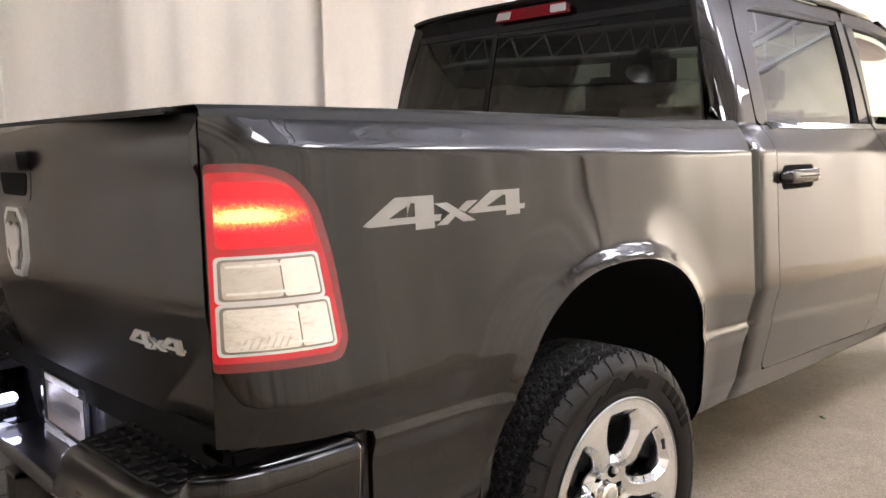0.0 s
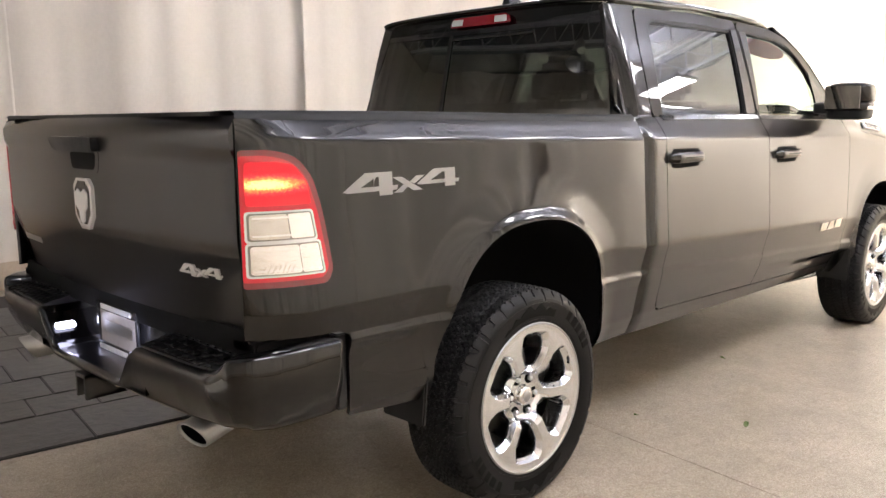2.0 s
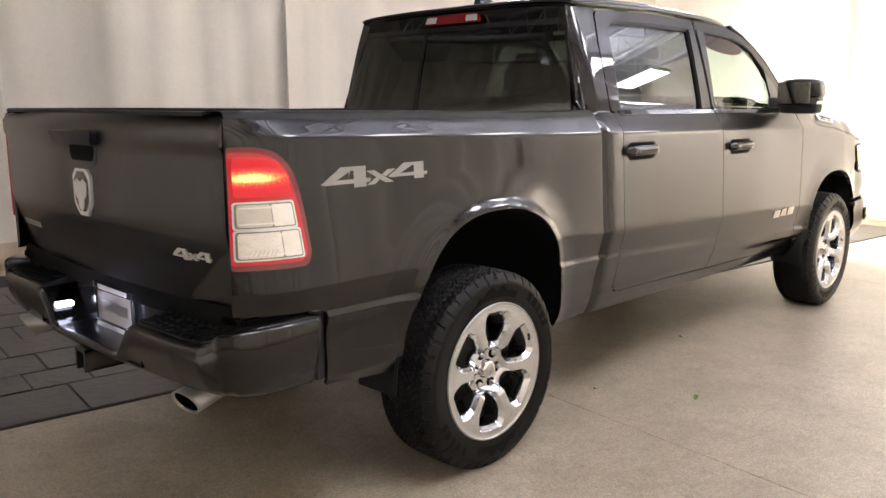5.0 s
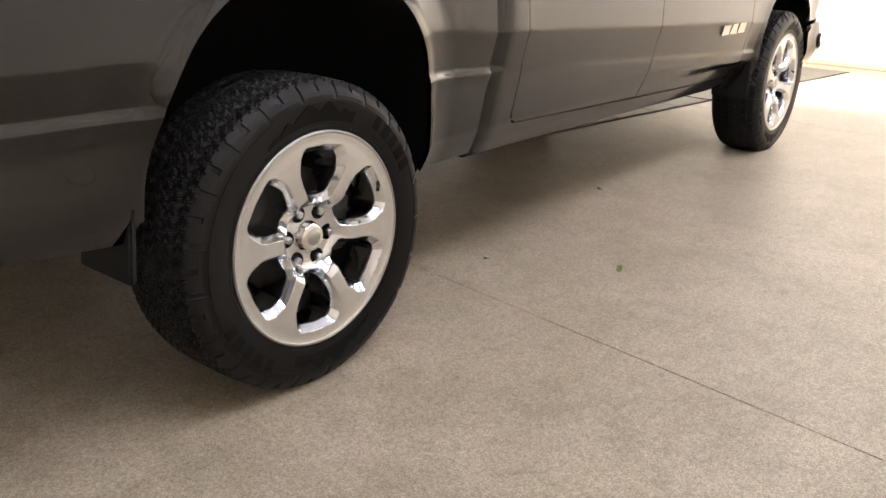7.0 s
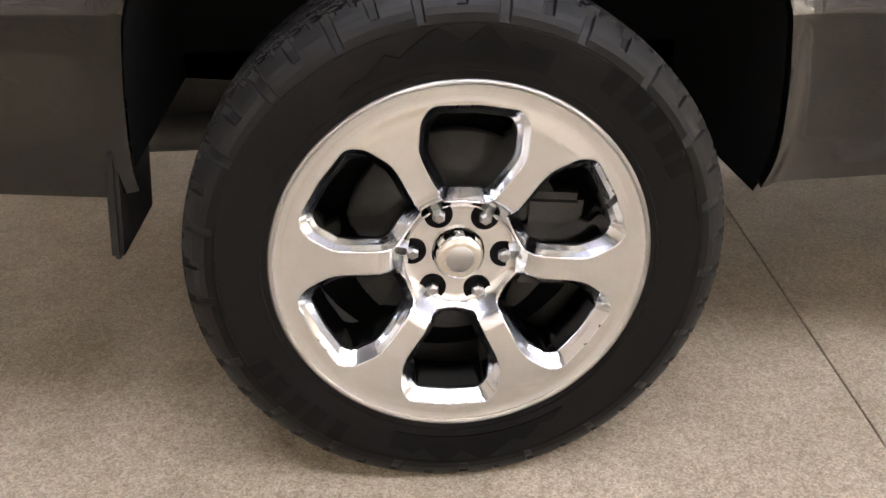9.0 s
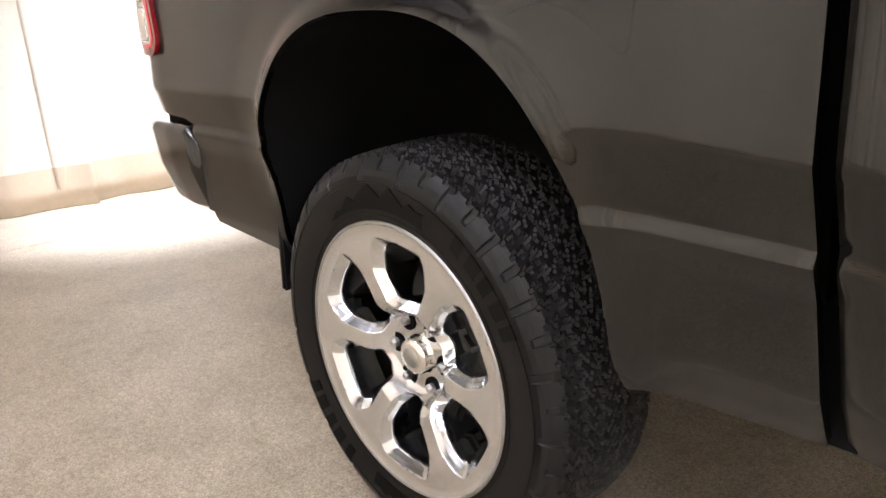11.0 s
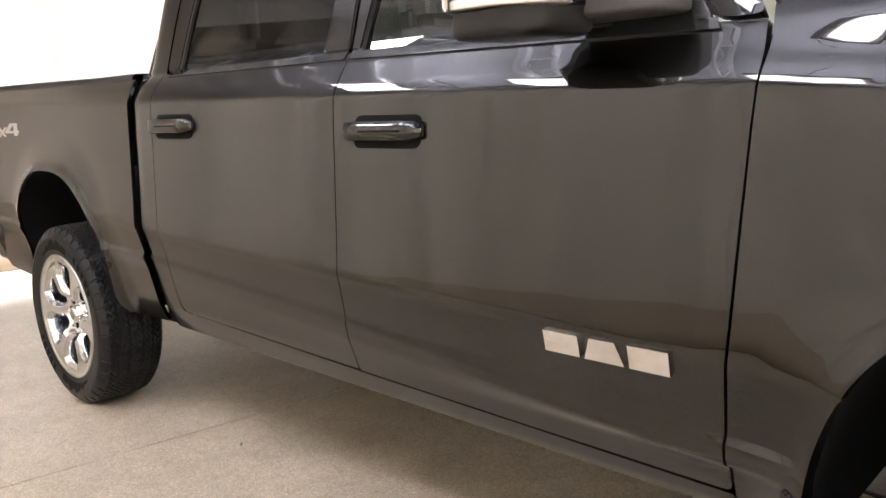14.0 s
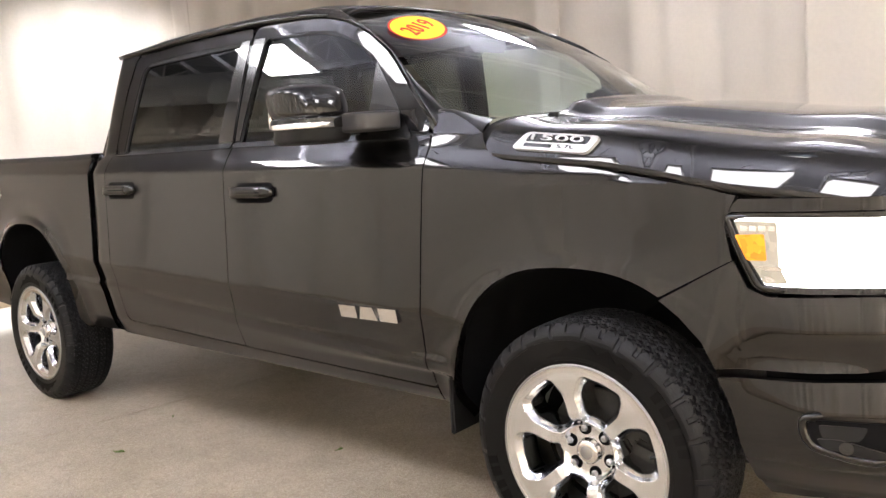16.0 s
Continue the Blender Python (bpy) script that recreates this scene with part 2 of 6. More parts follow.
def floor_material():
    """Sealed concrete with fine pale and dark aggregate, blotches and wear."""
    m, nt, b = mat("sealed_concrete")
    tc = node(nt, "ShaderNodeTexCoord")
    grain = node(nt, "ShaderNodeTexVoronoi", Scale=300.0, Randomness=1.0)
    fine = node(nt, "ShaderNodeTexNoise", Scale=260.0, Detail=4.0, Roughness=0.8)
    mid = node(nt, "ShaderNodeTexNoise", Scale=2.6, Detail=10.0, Roughness=0.74)
    patchy = node(nt, "ShaderNodeTexNoise", Scale=14.0, Detail=6.0, Roughness=0.7)
    fleck = node(nt, "ShaderNodeTexNoise", Scale=62.0, Detail=4.0, Roughness=0.75)
    for n in (grain, fine, mid, patchy, fleck):
        nt.links.new(tc.outputs["Object"], n.inputs["Vector"])
    sep = node(nt, "ShaderNodeSeparateColor")
    nt.links.new(grain.outputs["Color"], sep.inputs["Color"])
    mixv = node(nt, "ShaderNodeMath")
    mixv.operation = "MULTIPLY_ADD"
    mixv.inputs[1].default_value = 0.55
    nt.links.new(sep.outputs["Red"], mixv.inputs[0])
    half = node(nt, "ShaderNodeMath")
    half.operation = "MULTIPLY"
    half.inputs[1].default_value = 0.55
    nt.links.new(fine.outputs["Fac"], half.inputs[0])
    nt.links.new(half.outputs[0], mixv.inputs[2])
    ra = node(nt, "ShaderNodeValToRGB")
    e = ra.color_ramp.elements
    e[0].position, e[0].color = 0.22, (0.262, 0.222, 0.174, 1)
    e[1].position, e[1].color = 0.80, (0.525, 0.470, 0.402, 1)
    k = e.new(0.5)
    k.color = (0.391, 0.338, 0.276, 1)
    nt.links.new(mixv.outputs[0], ra.inputs["Fac"])
    rb = node(nt, "ShaderNodeValToRGB")
    e = rb.color_ramp.elements
    e[0].position, e[0].color = 0.34, (0.76, 0.745, 0.69, 1)
    e[1].position, e[1].color = 0.66, (1.08, 1.06, 1.03, 1)
    nt.links.new(mid.outputs["Fac"], rb.inputs["Fac"])
    rc = node(nt, "ShaderNodeValToRGB")
    e = rc.color_ramp.elements
    e[0].position, e[0].color = 0.30, (0.82, 0.81, 0.77, 1)
    e[1].position, e[1].color = 0.48, (1.0, 1.0, 1.0, 1)
    nt.links.new(patchy.outputs["Fac"], rc.inputs["Fac"])
    rd_ = node(nt, "ShaderNodeValToRGB")
    e = rd_.color_ramp.elements
    e[0].position, e[0].color = 0.30, (0.82, 0.81, 0.79, 1)
    e[1].position, e[1].color = 0.72, (1.16, 1.16, 1.15, 1)
    nt.links.new(fleck.outputs["Fac"], rd_.inputs["Fac"])
    last = ra.outputs["Color"]
    for r in (rb, rc, rd_):
        mul = node(nt, "ShaderNodeMix")
        mul.data_type, mul.blend_type = "RGBA", "MULTIPLY"
        mul.inputs["Factor"].default_value = 1.0
        nt.links.new(last, mul.inputs["A"])
        nt.links.new(r.outputs["Color"], mul.inputs["B"])
        last = mul.outputs["Result"]
    nt.links.new(last, b.inputs["Base Color"])
    rr = node(nt, "ShaderNodeMapRange")
    rr.inputs["To Min"].default_value, rr.inputs["To Max"].default_value = 0.30, 0.52
    b.inputs["Specular IOR Level"].default_value = 0.36
    nt.links.new(mid.outputs["Fac"], rr.inputs["Value"])
    nt.links.new(rr.outputs["Result"], b.inputs["Roughness"])
    bp = node(nt, "ShaderNodeBump", Strength=0.10, Distance=0.0006)
    nt.links.new(fine.outputs["Fac"], bp.inputs["Height"])
    nt.links.new(bp.outputs["Normal"], b.inputs["Normal"])
    return m


FLOOR = floor_material()
SLATE = plain("dark_slate_tile", (0.048, 0.045, 0.044), 0.42, bump=0.006, scale=14, vary=0.4)
GROUT = plain("tile_joint", (0.022, 0.02, 0.018), 0.8)


# ---- mesh helpers ----
def link_mesh(name, verts, faces, material, parent=None, label="", smooth=True):
    me = bpy.data.meshes.new(name)
    me.from_pydata([tuple(v) for v in verts], [], faces)
    me.materials.append(material)
    if smooth:
        me.polygons.foreach_set("use_smooth", [True] * len(me.polygons))
    me.update()
    ob = new(name, me)
    ob.parent = parent
    if label:
        tagged(ob, label)
    return ob


def part(name, bm, material, parent=None, label="", smooth=False):
    me = bpy.data.meshes.new(name)
    bmesh.ops.recalc_face_normals(bm, faces=bm.faces)
    bm.to_mesh(me)
    bm.free()
    me.materials.append(material)
    if smooth:
        me.polygons.foreach_set("use_smooth", [True] * len(me.polygons))
    ob = new(name, me)
    ob.parent = parent
    if label:
        tagged(ob, label)
    return ob


def box_bm(lo, hi, bevel=0.0, segs=2, bm=None):
    """A box from corner to corner, with bevelled edges."""
    bm = bm or bmesh.new()
    r = bmesh.ops.create_cube(bm, size=1.0)
    vs = r["verts"]
    for v in vs:
        v.co = Vector([lo[i] + (v.co[i] + 0.5) * (hi[i] - lo[i]) for i in range(3)])
    if bevel:
        es = {e for v in vs for e in v.link_edges}
        bmesh.ops.bevel(bm, geom=list(es), offset=bevel, segments=segs, affect="EDGES", clamp_overlap=True)
    return bm


def cyl_bm(p, q, r, segs=24, r2=None, bm=None, cap=True):
    """A cylinder or cone from p to q."""
    bm = bm or bmesh.new()
    p, q = Vector(p), Vector(q)
    d = q - p
    m = Matrix.Translation((p + q) / 2) @ d.to_track_quat("Z", "Y").to_matrix().to_4x4()
    bmesh.ops.create_cone(bm, cap_ends=cap, segments=segs, radius1=r, radius2=r if r2 is None else r2, depth=d.length, matrix=m)
    return bm


def lathe(profile, segs, axis="y", close=False):
    """Turn a profile of (radius, along) about the y axis."""
    verts, faces = [], []
    n = len(profile)
    for k in range(segs):
        a = 2 * math.pi * k / segs
        for r, y in profile:
            verts.append((r * math.cos(a), y, r * math.sin(a)))
    for k in range(segs):
        for i in range(n if close else n - 1):
            j = (i + 1) % n
            kk = (k + 1) % segs
            faces.append((k * n + i, k * n + j, kk * n + j, kk * n + i))
    return verts, faces


def clip_half(poly, axis, val, keep_less):
    out = []
    for i, p in enumerate(poly):
        q = poly[(i + 1) % len(poly)]
        ip = p[axis] <= val + 1e-9 if keep_less else p[axis] >= val - 1e-9
        iq = q[axis] <= val + 1e-9 if keep_less else q[axis] >= val - 1e-9
        if ip:
            out.append(p)
        if ip != iq:
            t = (val - p[axis]) / (q[axis] - p[axis])
            r = [p[0] + t * (q[0] - p[0]), p[1] + t * (q[1] - p[1])]
            r[axis] = val
            out.append(tuple(r))
    return out


def cells(outline, step_a, step_b):
    """Split a flat outline into small cells: points and faces."""
    index, pts, faces = {}, [], []

    def vid(p):
        k = (round(p[0], 5), round(p[1], 5))
        if k not in index:
            index[k] = len(pts)
            pts.append(k)
        return index[k]

    a0, a1 = min(p[0] for p in outline), max(p[0] for p in outline)
    i0, i1 = math.floor(a0 / step_a), math.ceil(a1 / step_a)
    for i in range(i0, i1):
        strip = clip_half(clip_half(outline, 0, i * step_a, False), 0, (i + 1) * step_a, True)
        if len(strip) < 3:
            continue
        b0, b1 = min(p[1] for p in strip), max(p[1] for p in strip)
        for j in range(math.floor(b0 / step_b), math.ceil(b1 / step_b)):
            c = clip_half(clip_half(strip, 1, j * step_b, False), 1, (j + 1) * step_b, True)
            ids = []
            for p in c:
                k = vid(p)
                if k not in ids:
                    ids.append(k)
            if len(ids) >= 3:
                area = sum(pts[ids[n]][0] * pts[ids[(n + 1) % len(ids)]][1] - pts[ids[(n + 1) % len(ids)]][0] * pts[ids[n]][1] for n in range(len(ids)))
                if abs(area) > 1e-9:
                    faces.append(ids if area > 0 else ids[::-1])
    return pts, faces


def skin(name, outline, fmap, material, parent, label="", step=(0.035, 0.025), depth=0.022, side=1, lift=0.0):
    """A sheet-metal panel: the outline laid on the surface fmap(a, b, lift), its edges folded inwards by depth."""
    pts, faces = cells(outline, *step)
    top = [fmap(a, b, lift) for a, b in pts]
    verts, out = list(top), [list(f) for f in faces]
    count = {}
    for f in faces:
        for i in range(len(f)):
            e = (f[i], f[(i + 1) % len(f)])
            key = (min(e), max(e))
            count.setdefault(key, []).append(e)
    rim = [es[0] for es in count.values() if len(es) == 1]
    if depth:
        made = {}

        def low(i):
            if i not in made:
                made[i] = len(verts)
                verts.append(top[i])
                verts.append(fmap(*pts[i], lift - depth))
            return made[i]

        for i, j in rim:
            a, b = low(i), low(j)
            out.append([a, a + 1, b + 1, b])
    if side < 0:
        verts = [Vector((v[0], -v[1], v[2])) for v in verts]
    ob = link_mesh(name, verts, out, material, parent, label)
    bm = bmesh.new()
    bm.from_mesh(ob.data)
    bmesh.ops.recalc_face_normals(bm, faces=[f for f in bm.faces])
    bm.to_mesh(ob.data)
    bm.free()
    # make the outer face look outwards
    big = max(range(len(faces)), key=lambda k: ob.data.polygons[k].area)
    a, b = pts[faces[big][0]]
    way = fmap(a, b, lift + 0.01) - fmap(a, b, lift)
    if side < 0:
        way.y = -way.y
    if ob.data.polygons[big].normal.dot(way) < 0:
        ob.data.flip_normals()
    return ob


def rounded(poly, radius, segs=5):
    """Round the corners of a flat outline."""
    out = []
    n = len(poly)
    for i in range(n):
        p, q, r = Vector(poly[i - 1]), Vector(poly[i]), Vector(poly[(i + 1) % n])
        rad = radius[i] if isinstance(radius, (list, tuple)) else radius
        d1, d2 = (p - q), (r - q)
        k = min(rad, d1.length * 0.45, d2.length * 0.45)
        if k < 1e-4:
            out.append(tuple(q))
            continue
        a, b = q + d1.normalized() * k, q + d2.normalized() * k
        for s in range(segs + 1):
            t = s / segs
            out.append(tuple(a * (1 - t) ** 2 + q * 2 * t * (1 - t) + b * t * t))
    return out


# ---- the truck's body surface ----
REAR_ARCH = (0.008, 0.47, 0.462, 0.572, 2.5)
FRONT_ARCH = (3.655, 0.42, 0.465, 0.538, 2.5)


def lerp(x, xs, ys):
    return float(np.interp(x, xs, ys))


def z_crease(x):
    return lerp(x, (-1.2, 0, 0.75, 1.5, 3.05, 3.4, 3.75, 4.13, 4.5), (1.354, 1.323, 1.306, 1.293, 1.268, 1.238, 1.220, 1.165, 1.13))


def z_belt(x):
    return lerp(x, (-1.2, -0.5, 0.45, 0.8, 1.0, 3.0, 3.3), (1.405, 1.40, 1.385, 1.385, 1.395, 1.375, 1.37))


def z_upper(x):
    return lerp(x, (-1.1, -0.6, -0.4, 0.5, 0.74, 1.92, 2.6, 3.1, 4.2), (0.87, 0.862, 0.87, 0.87, 0.846, 0.80, 0.78, 0.75, 0.75))


def z_lower(x):
    return lerp(x, (-1.1, -0.36, 0.5, 0.74, 2.0, 3.0, 4.2), (0.775, 0.767, 0.745, 0.738, 0.667, 0.61, 0.60))


XS = np.arange(-1.3, 4.9, 0.05)
ZS = np.arange(0.25, 1.5, 0.006)


def build_table():
    rows = []
    ker = np.exp(-0.5 * (np.arange(-8, 9) * 0.006 / 0.0032) ** 2)
    ker /= ker.sum()
    for x in XS:
        zu, zl, zc, zb = z_upper(x), z_lower(x), z_crease(x), z_belt(x)
        zz = [0.25, 0.40, 0.45, 0.50, 0.55, zl - 0.05, zl - 0.002, zl + 0.014, zu - 0.006, zu + 0.004, zu + 0.014, 1.0, 1.1, 1.2, zc - 0.02, zc - 0.003, zc + 0.006, zc + 0.03, zc + 0.06, zb, zb + 0.1]
        yy = [0.70, 0.830, 0.868, 0.892, 0.912, 0.939, 0.957, 0.946, 0.969, 0.9735, 0.9735, 0.9640, 0.9585, 0.9530, 0.9482, 0.9473, 0.9430, 0.930, 0.910, 0.884, 0.82]
        ridge = lerp(x, (0.76, 0.82, 2.95, 3.1), (1.0, 0.3, 0.3, 1.0))
        yy[6], yy[7] = 0.945 + 0.012 * ridge, 0.948 - 0.002 * ridge
        if x < 0.77:
            zz[17:19] = [zc + 0.4 * (zb - zc), zc + 0.75 * (zb - zc)]
            yy[17:20] = [0.930, 0.917, 0.905]
        y = np.interp(ZS, zz, yy)
        y = np.convolve(np.pad(y, 8, mode="edge"), ker, mode="valid")
        rows.append(y)
    return np.array(rows)


TABLE = build_table()


def smooth01(t):
    t = min(max(t, 0.0), 1.0)
    return t * t * (3 - 2 * t)


def flare(x, z, arch):
    cx, cz, a, b, n = arch
    if z < cz:
        rho = abs(x - cx) / a
    else:
        rho = (abs((x - cx) / a) ** n + abs((z - cz) / b) ** n) ** (1 / n)
    d = (rho - 1) * 0.5
    ledge = 1 - min(max((d - 0.004) / 0.034, 0.0), 1.0)
    sweep = (1 - min(max(d / 0.15, 0.0), 1.0)) ** 2
    return 0.32 * smooth01(1 - (d - 0.003) / 0.040) + 0.68 * sweep if cx < 2 else 0.2 * ledge + 0.8 * sweep


def half_width(x, z):
    """The body's half width at a place along it and a height."""
    if z > z_belt(x) and 0.6 < x < 3.064:
        h = z - 1.39
        y = 0.874 - 0.26 * h - 0.12 * h * h
        y -= 0.018 * smooth01((x - 2.45) / 0.9) * smooth01(h / 0.3)
        y -= 0.4 * h * smooth01((x - 2.98) / 0.14)
    else:
        fx = (x - XS[0]) / 0.05
        fz = (z - ZS[0]) / 0.006
        i, j = int(np.clip(fx, 0, len(XS) - 2)), int(np.clip(fz, 0, len(ZS) - 2))
        u, v = fx - i, min(max(fz - j, 0), 1)
        y = (1 - u) * ((1 - v) * TABLE[i, j] + v * TABLE[i, j + 1]) + u * ((1 - v) * TABLE[i + 1, j] + v * TABLE[i + 1, j + 1])
        k = max(flare(x, z, REAR_ARCH) * (0.45 + 0.55 * smooth01((z - 0.72) / 0.25) if x > 0 else smooth01((z - 0.60) / 0.28)), flare(x, z, FRONT_ARCH))
        low = smooth01((z - 0.40) / 0.15)
        y += ((1.000 if x < 2 else 0.986) - y) * k * (0.35 + 0.65 * low)
    if x < -0.2 and z < 0.75:
        y += 0.020 * smooth01((-0.2 - x) / 0.3) * smooth01((0.75 - z) / 0.2)
    # the cab's rear corner rounds off towards the gap
    if 0.765 < x < 0.86 or (z > 1.4 and 0.7 < x < 0.86):
        y -= 0.022 * (min((0.86 - x) / 0.095, 1.0)) ** 2.0
        y -= 0.026 * (min((0.86 - x) / 0.11, 1.0)) ** 2.4 * smooth01((z - 1.38) / 0.08)
    if x < -0.89:
        y += (0.880 - y) * (min((-0.89 - x) / 0.215, 1.0)) ** 2.2
    if x > 3.85:
        y -= lerp(x, (3.85, 4.1, 4.3, 4.5, 4.65, 4.75), (0, 0.008, 0.03, 0.075, 0.15, 0.26))
    return y


def flank(x, z, lift=0.0):
    """A place on the truck's right flank, pushed out by lift along the surface's normal."""
    y = half_width(x, z)
    if not lift:
        return Vector((x, -y, z))
    e = 0.006
    dx = (half_width(x + e, z) - half_width(x - e, z)) / (2 * e)
    dz = (half_width(x, z + e) - half_width(x, z - e)) / (2 * e)
    n = Vector((-dx, 1, -dz)).normalized()
    return Vector((x + n.x * lift, -(y + n.y * lift), z + n.z * lift))


def arch_curve(arch, z0, z1, segs=90):
    """The wheel opening's edge from its rear foot at z0 over the top to its front foot at z1."""
    cx, cz, a, b, n = arch
    pts = []
    if z0 < cz:
        pts.append((cx - a, z0))
    for k in range(segs + 1):
        t = math.pi * (1 - k / segs)
        c, s = math.cos(t), math.sin(t)
        x = cx + a * math.copysign(abs(c) ** (2 / n), c)
        z = cz + b * abs(s) ** (2 / n)
        if (x < cx and z >= z0 - 1e-6) or (x >= cx and z >= z1 - 1e-6):
            pts.append((x, z))
    if z1 < cz:
        pts.append((cx + a, z1))
    return pts


# ---- the hall ----
def hall_box(name, lo, hi, material, parent=None, bevel=0.0, label=""):
    ob = part(name, box_bm(lo, hi, bevel), material, parent, label)
    if parent is None:
        ob.matrix_world = pose(0, 0, 0, 0, 0, TURN)
    return ob


floor = tagged(hall_box("floor", (U0 - 4, V0 - 1, -0.2), (U1 + 1, V1 + 1, -0.012), GROUT), "sealed beige concrete slab floor with sawn joints", "floor", kind="structure")
joints = [U0 - 4, -2.97, 0.88, 4.73, U1 + 1]
for a, b in zip(joints, joints[1:]):
    hall_box("floor_slab", (a + 0.0015, V0 - 1, -0.012), (b - 0.0015, V1 + 1, 0.0), FLOOR, floor, 0.0015)
wall_t = 0.2
for nm, lo, hi in (
    ("wall_left", (U0 - 4, V1 + 0.25, 0), (U1 + 0.5, V1 + 0.25 + wall_t, CEIL)),
    ("wall_right", (U0 - 4, V0 - 0.25 - wall_t, 0), (U1 + 0.5, V0 - 0.25, CEIL)),
    ("wall_front", (U1 + 0.3, V0 - 0.25, 0), (U1 + 0.3 + wall_t, V1 + 0.25, CEIL)),
    ("wall_rear", (U0 - 0.3 - wall_t, V0 - 0.25, 0), (U0 - 0.3, V1 + 0.25, CEIL)),
):
    tagged(hall_box(nm, lo, hi, WALL), "painted block wall behind the curtains", "wall", kind="structure")


tagged(hall_box("ceiling", (U0 - 4, V0 - 1, CEIL), (U1 + 1, V1 + 1, CEIL + 0.1), CEILING), "grey metal deck ceiling", "ceiling", kind="structure")


def joist_bm(length):
    """An open-web joist: two chords and a zigzag of rods."""
    bm = box_bm((0, -0.03, -0.05), (length, 0.03, 0.0))
    box_bm((0, -0.03, -0.42), (length, 0.03, -0.37), bm=bm)
    n = int(length / 0.42)
    for i in range(n):
        x0, x1 = i * length / n, (i + 1) * length / n
        xm = (x0 + x1) / 2
        cyl_bm((x0, 0, -0.37), (xm, 0, -0.05), 0.012, 6, bm=bm)
        cyl_bm((xm, 0, -0.05), (x1, 0, -0.37), 0.012, 6, bm=bm)
    return bm


first = None
for i in range(10):
    u = U0 + 0.6 + i * 1.25
    p = hall(u, V0 - 0.3, CEIL)
    m = Matrix.Translation(p) @ pose(0, 0, 0, 0, 0, TURN + 90)
    if first is None:
        first = part("ceiling_joist", joist_bm(V1 - V0 + 0.6), JOIST)
        first.matrix_world = m
        tagged(first, "grey open-web steel roof joist under the deck", "joist", "roof joists")
    else:
        copy_thing(first, m)
duct = part("air_duct", cyl_bm((U0, -3.1, CEIL - 0.72), (U1, -3.1, CEIL - 0.72), 0.24, 32), DUCT, smooth=True)
duct.matrix_world = pose(0, 0, 0, 0, 0, TURN)
tagged(duct, "round galvanised air duct hung below the joists", "duct")


def light_fixture():
    e = new("ceiling_light")
    part("housing", box_bm((-0.33, -0.33, 0.0), (0.33, 0.33, 0.07), 0.008), WHITE, e)
    # glowing top face added so that the ceiling is lit
    part("added_uplight", box_bm((-0.28, -0.28, 0.07), (0.28, 0.28, 0.078)), UP_GLOW, e, "glowing top panel added to brighten the ceiling")
    for a in (-0.25, 0.25):
        part("hanger", cyl_bm((a, 0, 0.06), (a, 0, CEIL - 3.5), 0.006, 6), SATIN, e)
    part("diffuser", box_bm((-0.295, -0.295, -0.012), (0.295, 0.295, 0.0)), LAMP_GLOW, e, "glowing white diffuser panel")
    return tagged(e, "white hung ceiling light with glowing diffuser panel", "ceiling light", "ceiling lights")


fixture = None
LIGHT_Z = 3.5
# first four follow mirrored panels; the others are added to brighten the hall
for u, v in [(-0.49, -2.5), (1.07, -2.5), (2.63, -2.5), (4.19, -2.5), (5.75, -2.5), (7.31, -2.5)] + [(0.9, 2.9), (3.4, 2.6), (6.2, 2.2), (6.6, 0.2)]:
    m = Matrix.Translation(hall(u, v, LIGHT_Z)) @ pose(0, 0, 0, 0, 0, TURN + 90)
    if fixture is None:
        fixture = light_fixture()
        fixture.matrix_basis = m
    else:
        copy_thing(fixture, m)


def unseen_bay(u, v, aim, power, col, spread):
    """An unseen bell-shaped lamp whose added beam brightens a curtain or the floor."""
    bay = new("unseen_bay_lamp")
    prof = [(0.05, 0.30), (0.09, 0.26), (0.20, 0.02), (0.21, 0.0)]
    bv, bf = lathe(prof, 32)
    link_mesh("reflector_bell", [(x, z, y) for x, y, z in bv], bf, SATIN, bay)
    part("lens", cyl_bm((0, 0, 0.20), (0, 0, 0.21), 0.10, 32), BAY_GLOW, bay, "glowing cool white lens of the unseen lamp")
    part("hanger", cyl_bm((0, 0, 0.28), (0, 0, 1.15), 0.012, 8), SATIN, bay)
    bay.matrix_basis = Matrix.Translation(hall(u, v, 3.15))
    tagged(bay, "unseen cool white bell lamp added to light curtains and floor", "high-bay lamp", "high-bay lamps")
    ld = bpy.data.lights.new("unseen_bay_beam", "SPOT")
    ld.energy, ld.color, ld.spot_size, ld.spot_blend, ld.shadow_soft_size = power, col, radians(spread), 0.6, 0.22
    beam = new("unseen_bay_beam", ld)
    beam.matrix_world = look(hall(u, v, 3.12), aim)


# stands for the unseen source of the cool floor pool behind the truck
unseen_bay(-2.95, -0.5, hall(-3.3, -0.45, 0), 1400, (0.80, 0.86, 1.0), 42)
# added to brighten the rear curtain
unseen_bay(-2.2, 0.9, hall(-3.75, 0.9, 1.7), 250, (0.95, 0.95, 1.0), 100)
# added above the truck to brighten the right curtain that the doors mirror
for bay_u, bay_power in ((-1.8, 560), (0.2, 450), (2.2, 390), (4.3, 320), (6.2, 600)):
    unseen_bay(bay_u, -0.4, hall(bay_u, -3.75, 1.5), bay_power, (1.0, 0.97, 0.95), 72)
# added to brighten the right end of the front curtain
unseen_bay(7.1, -3.0, hall(8.1, -3.0, 1.3), 1200, (1.0, 0.97, 0.93), 84)
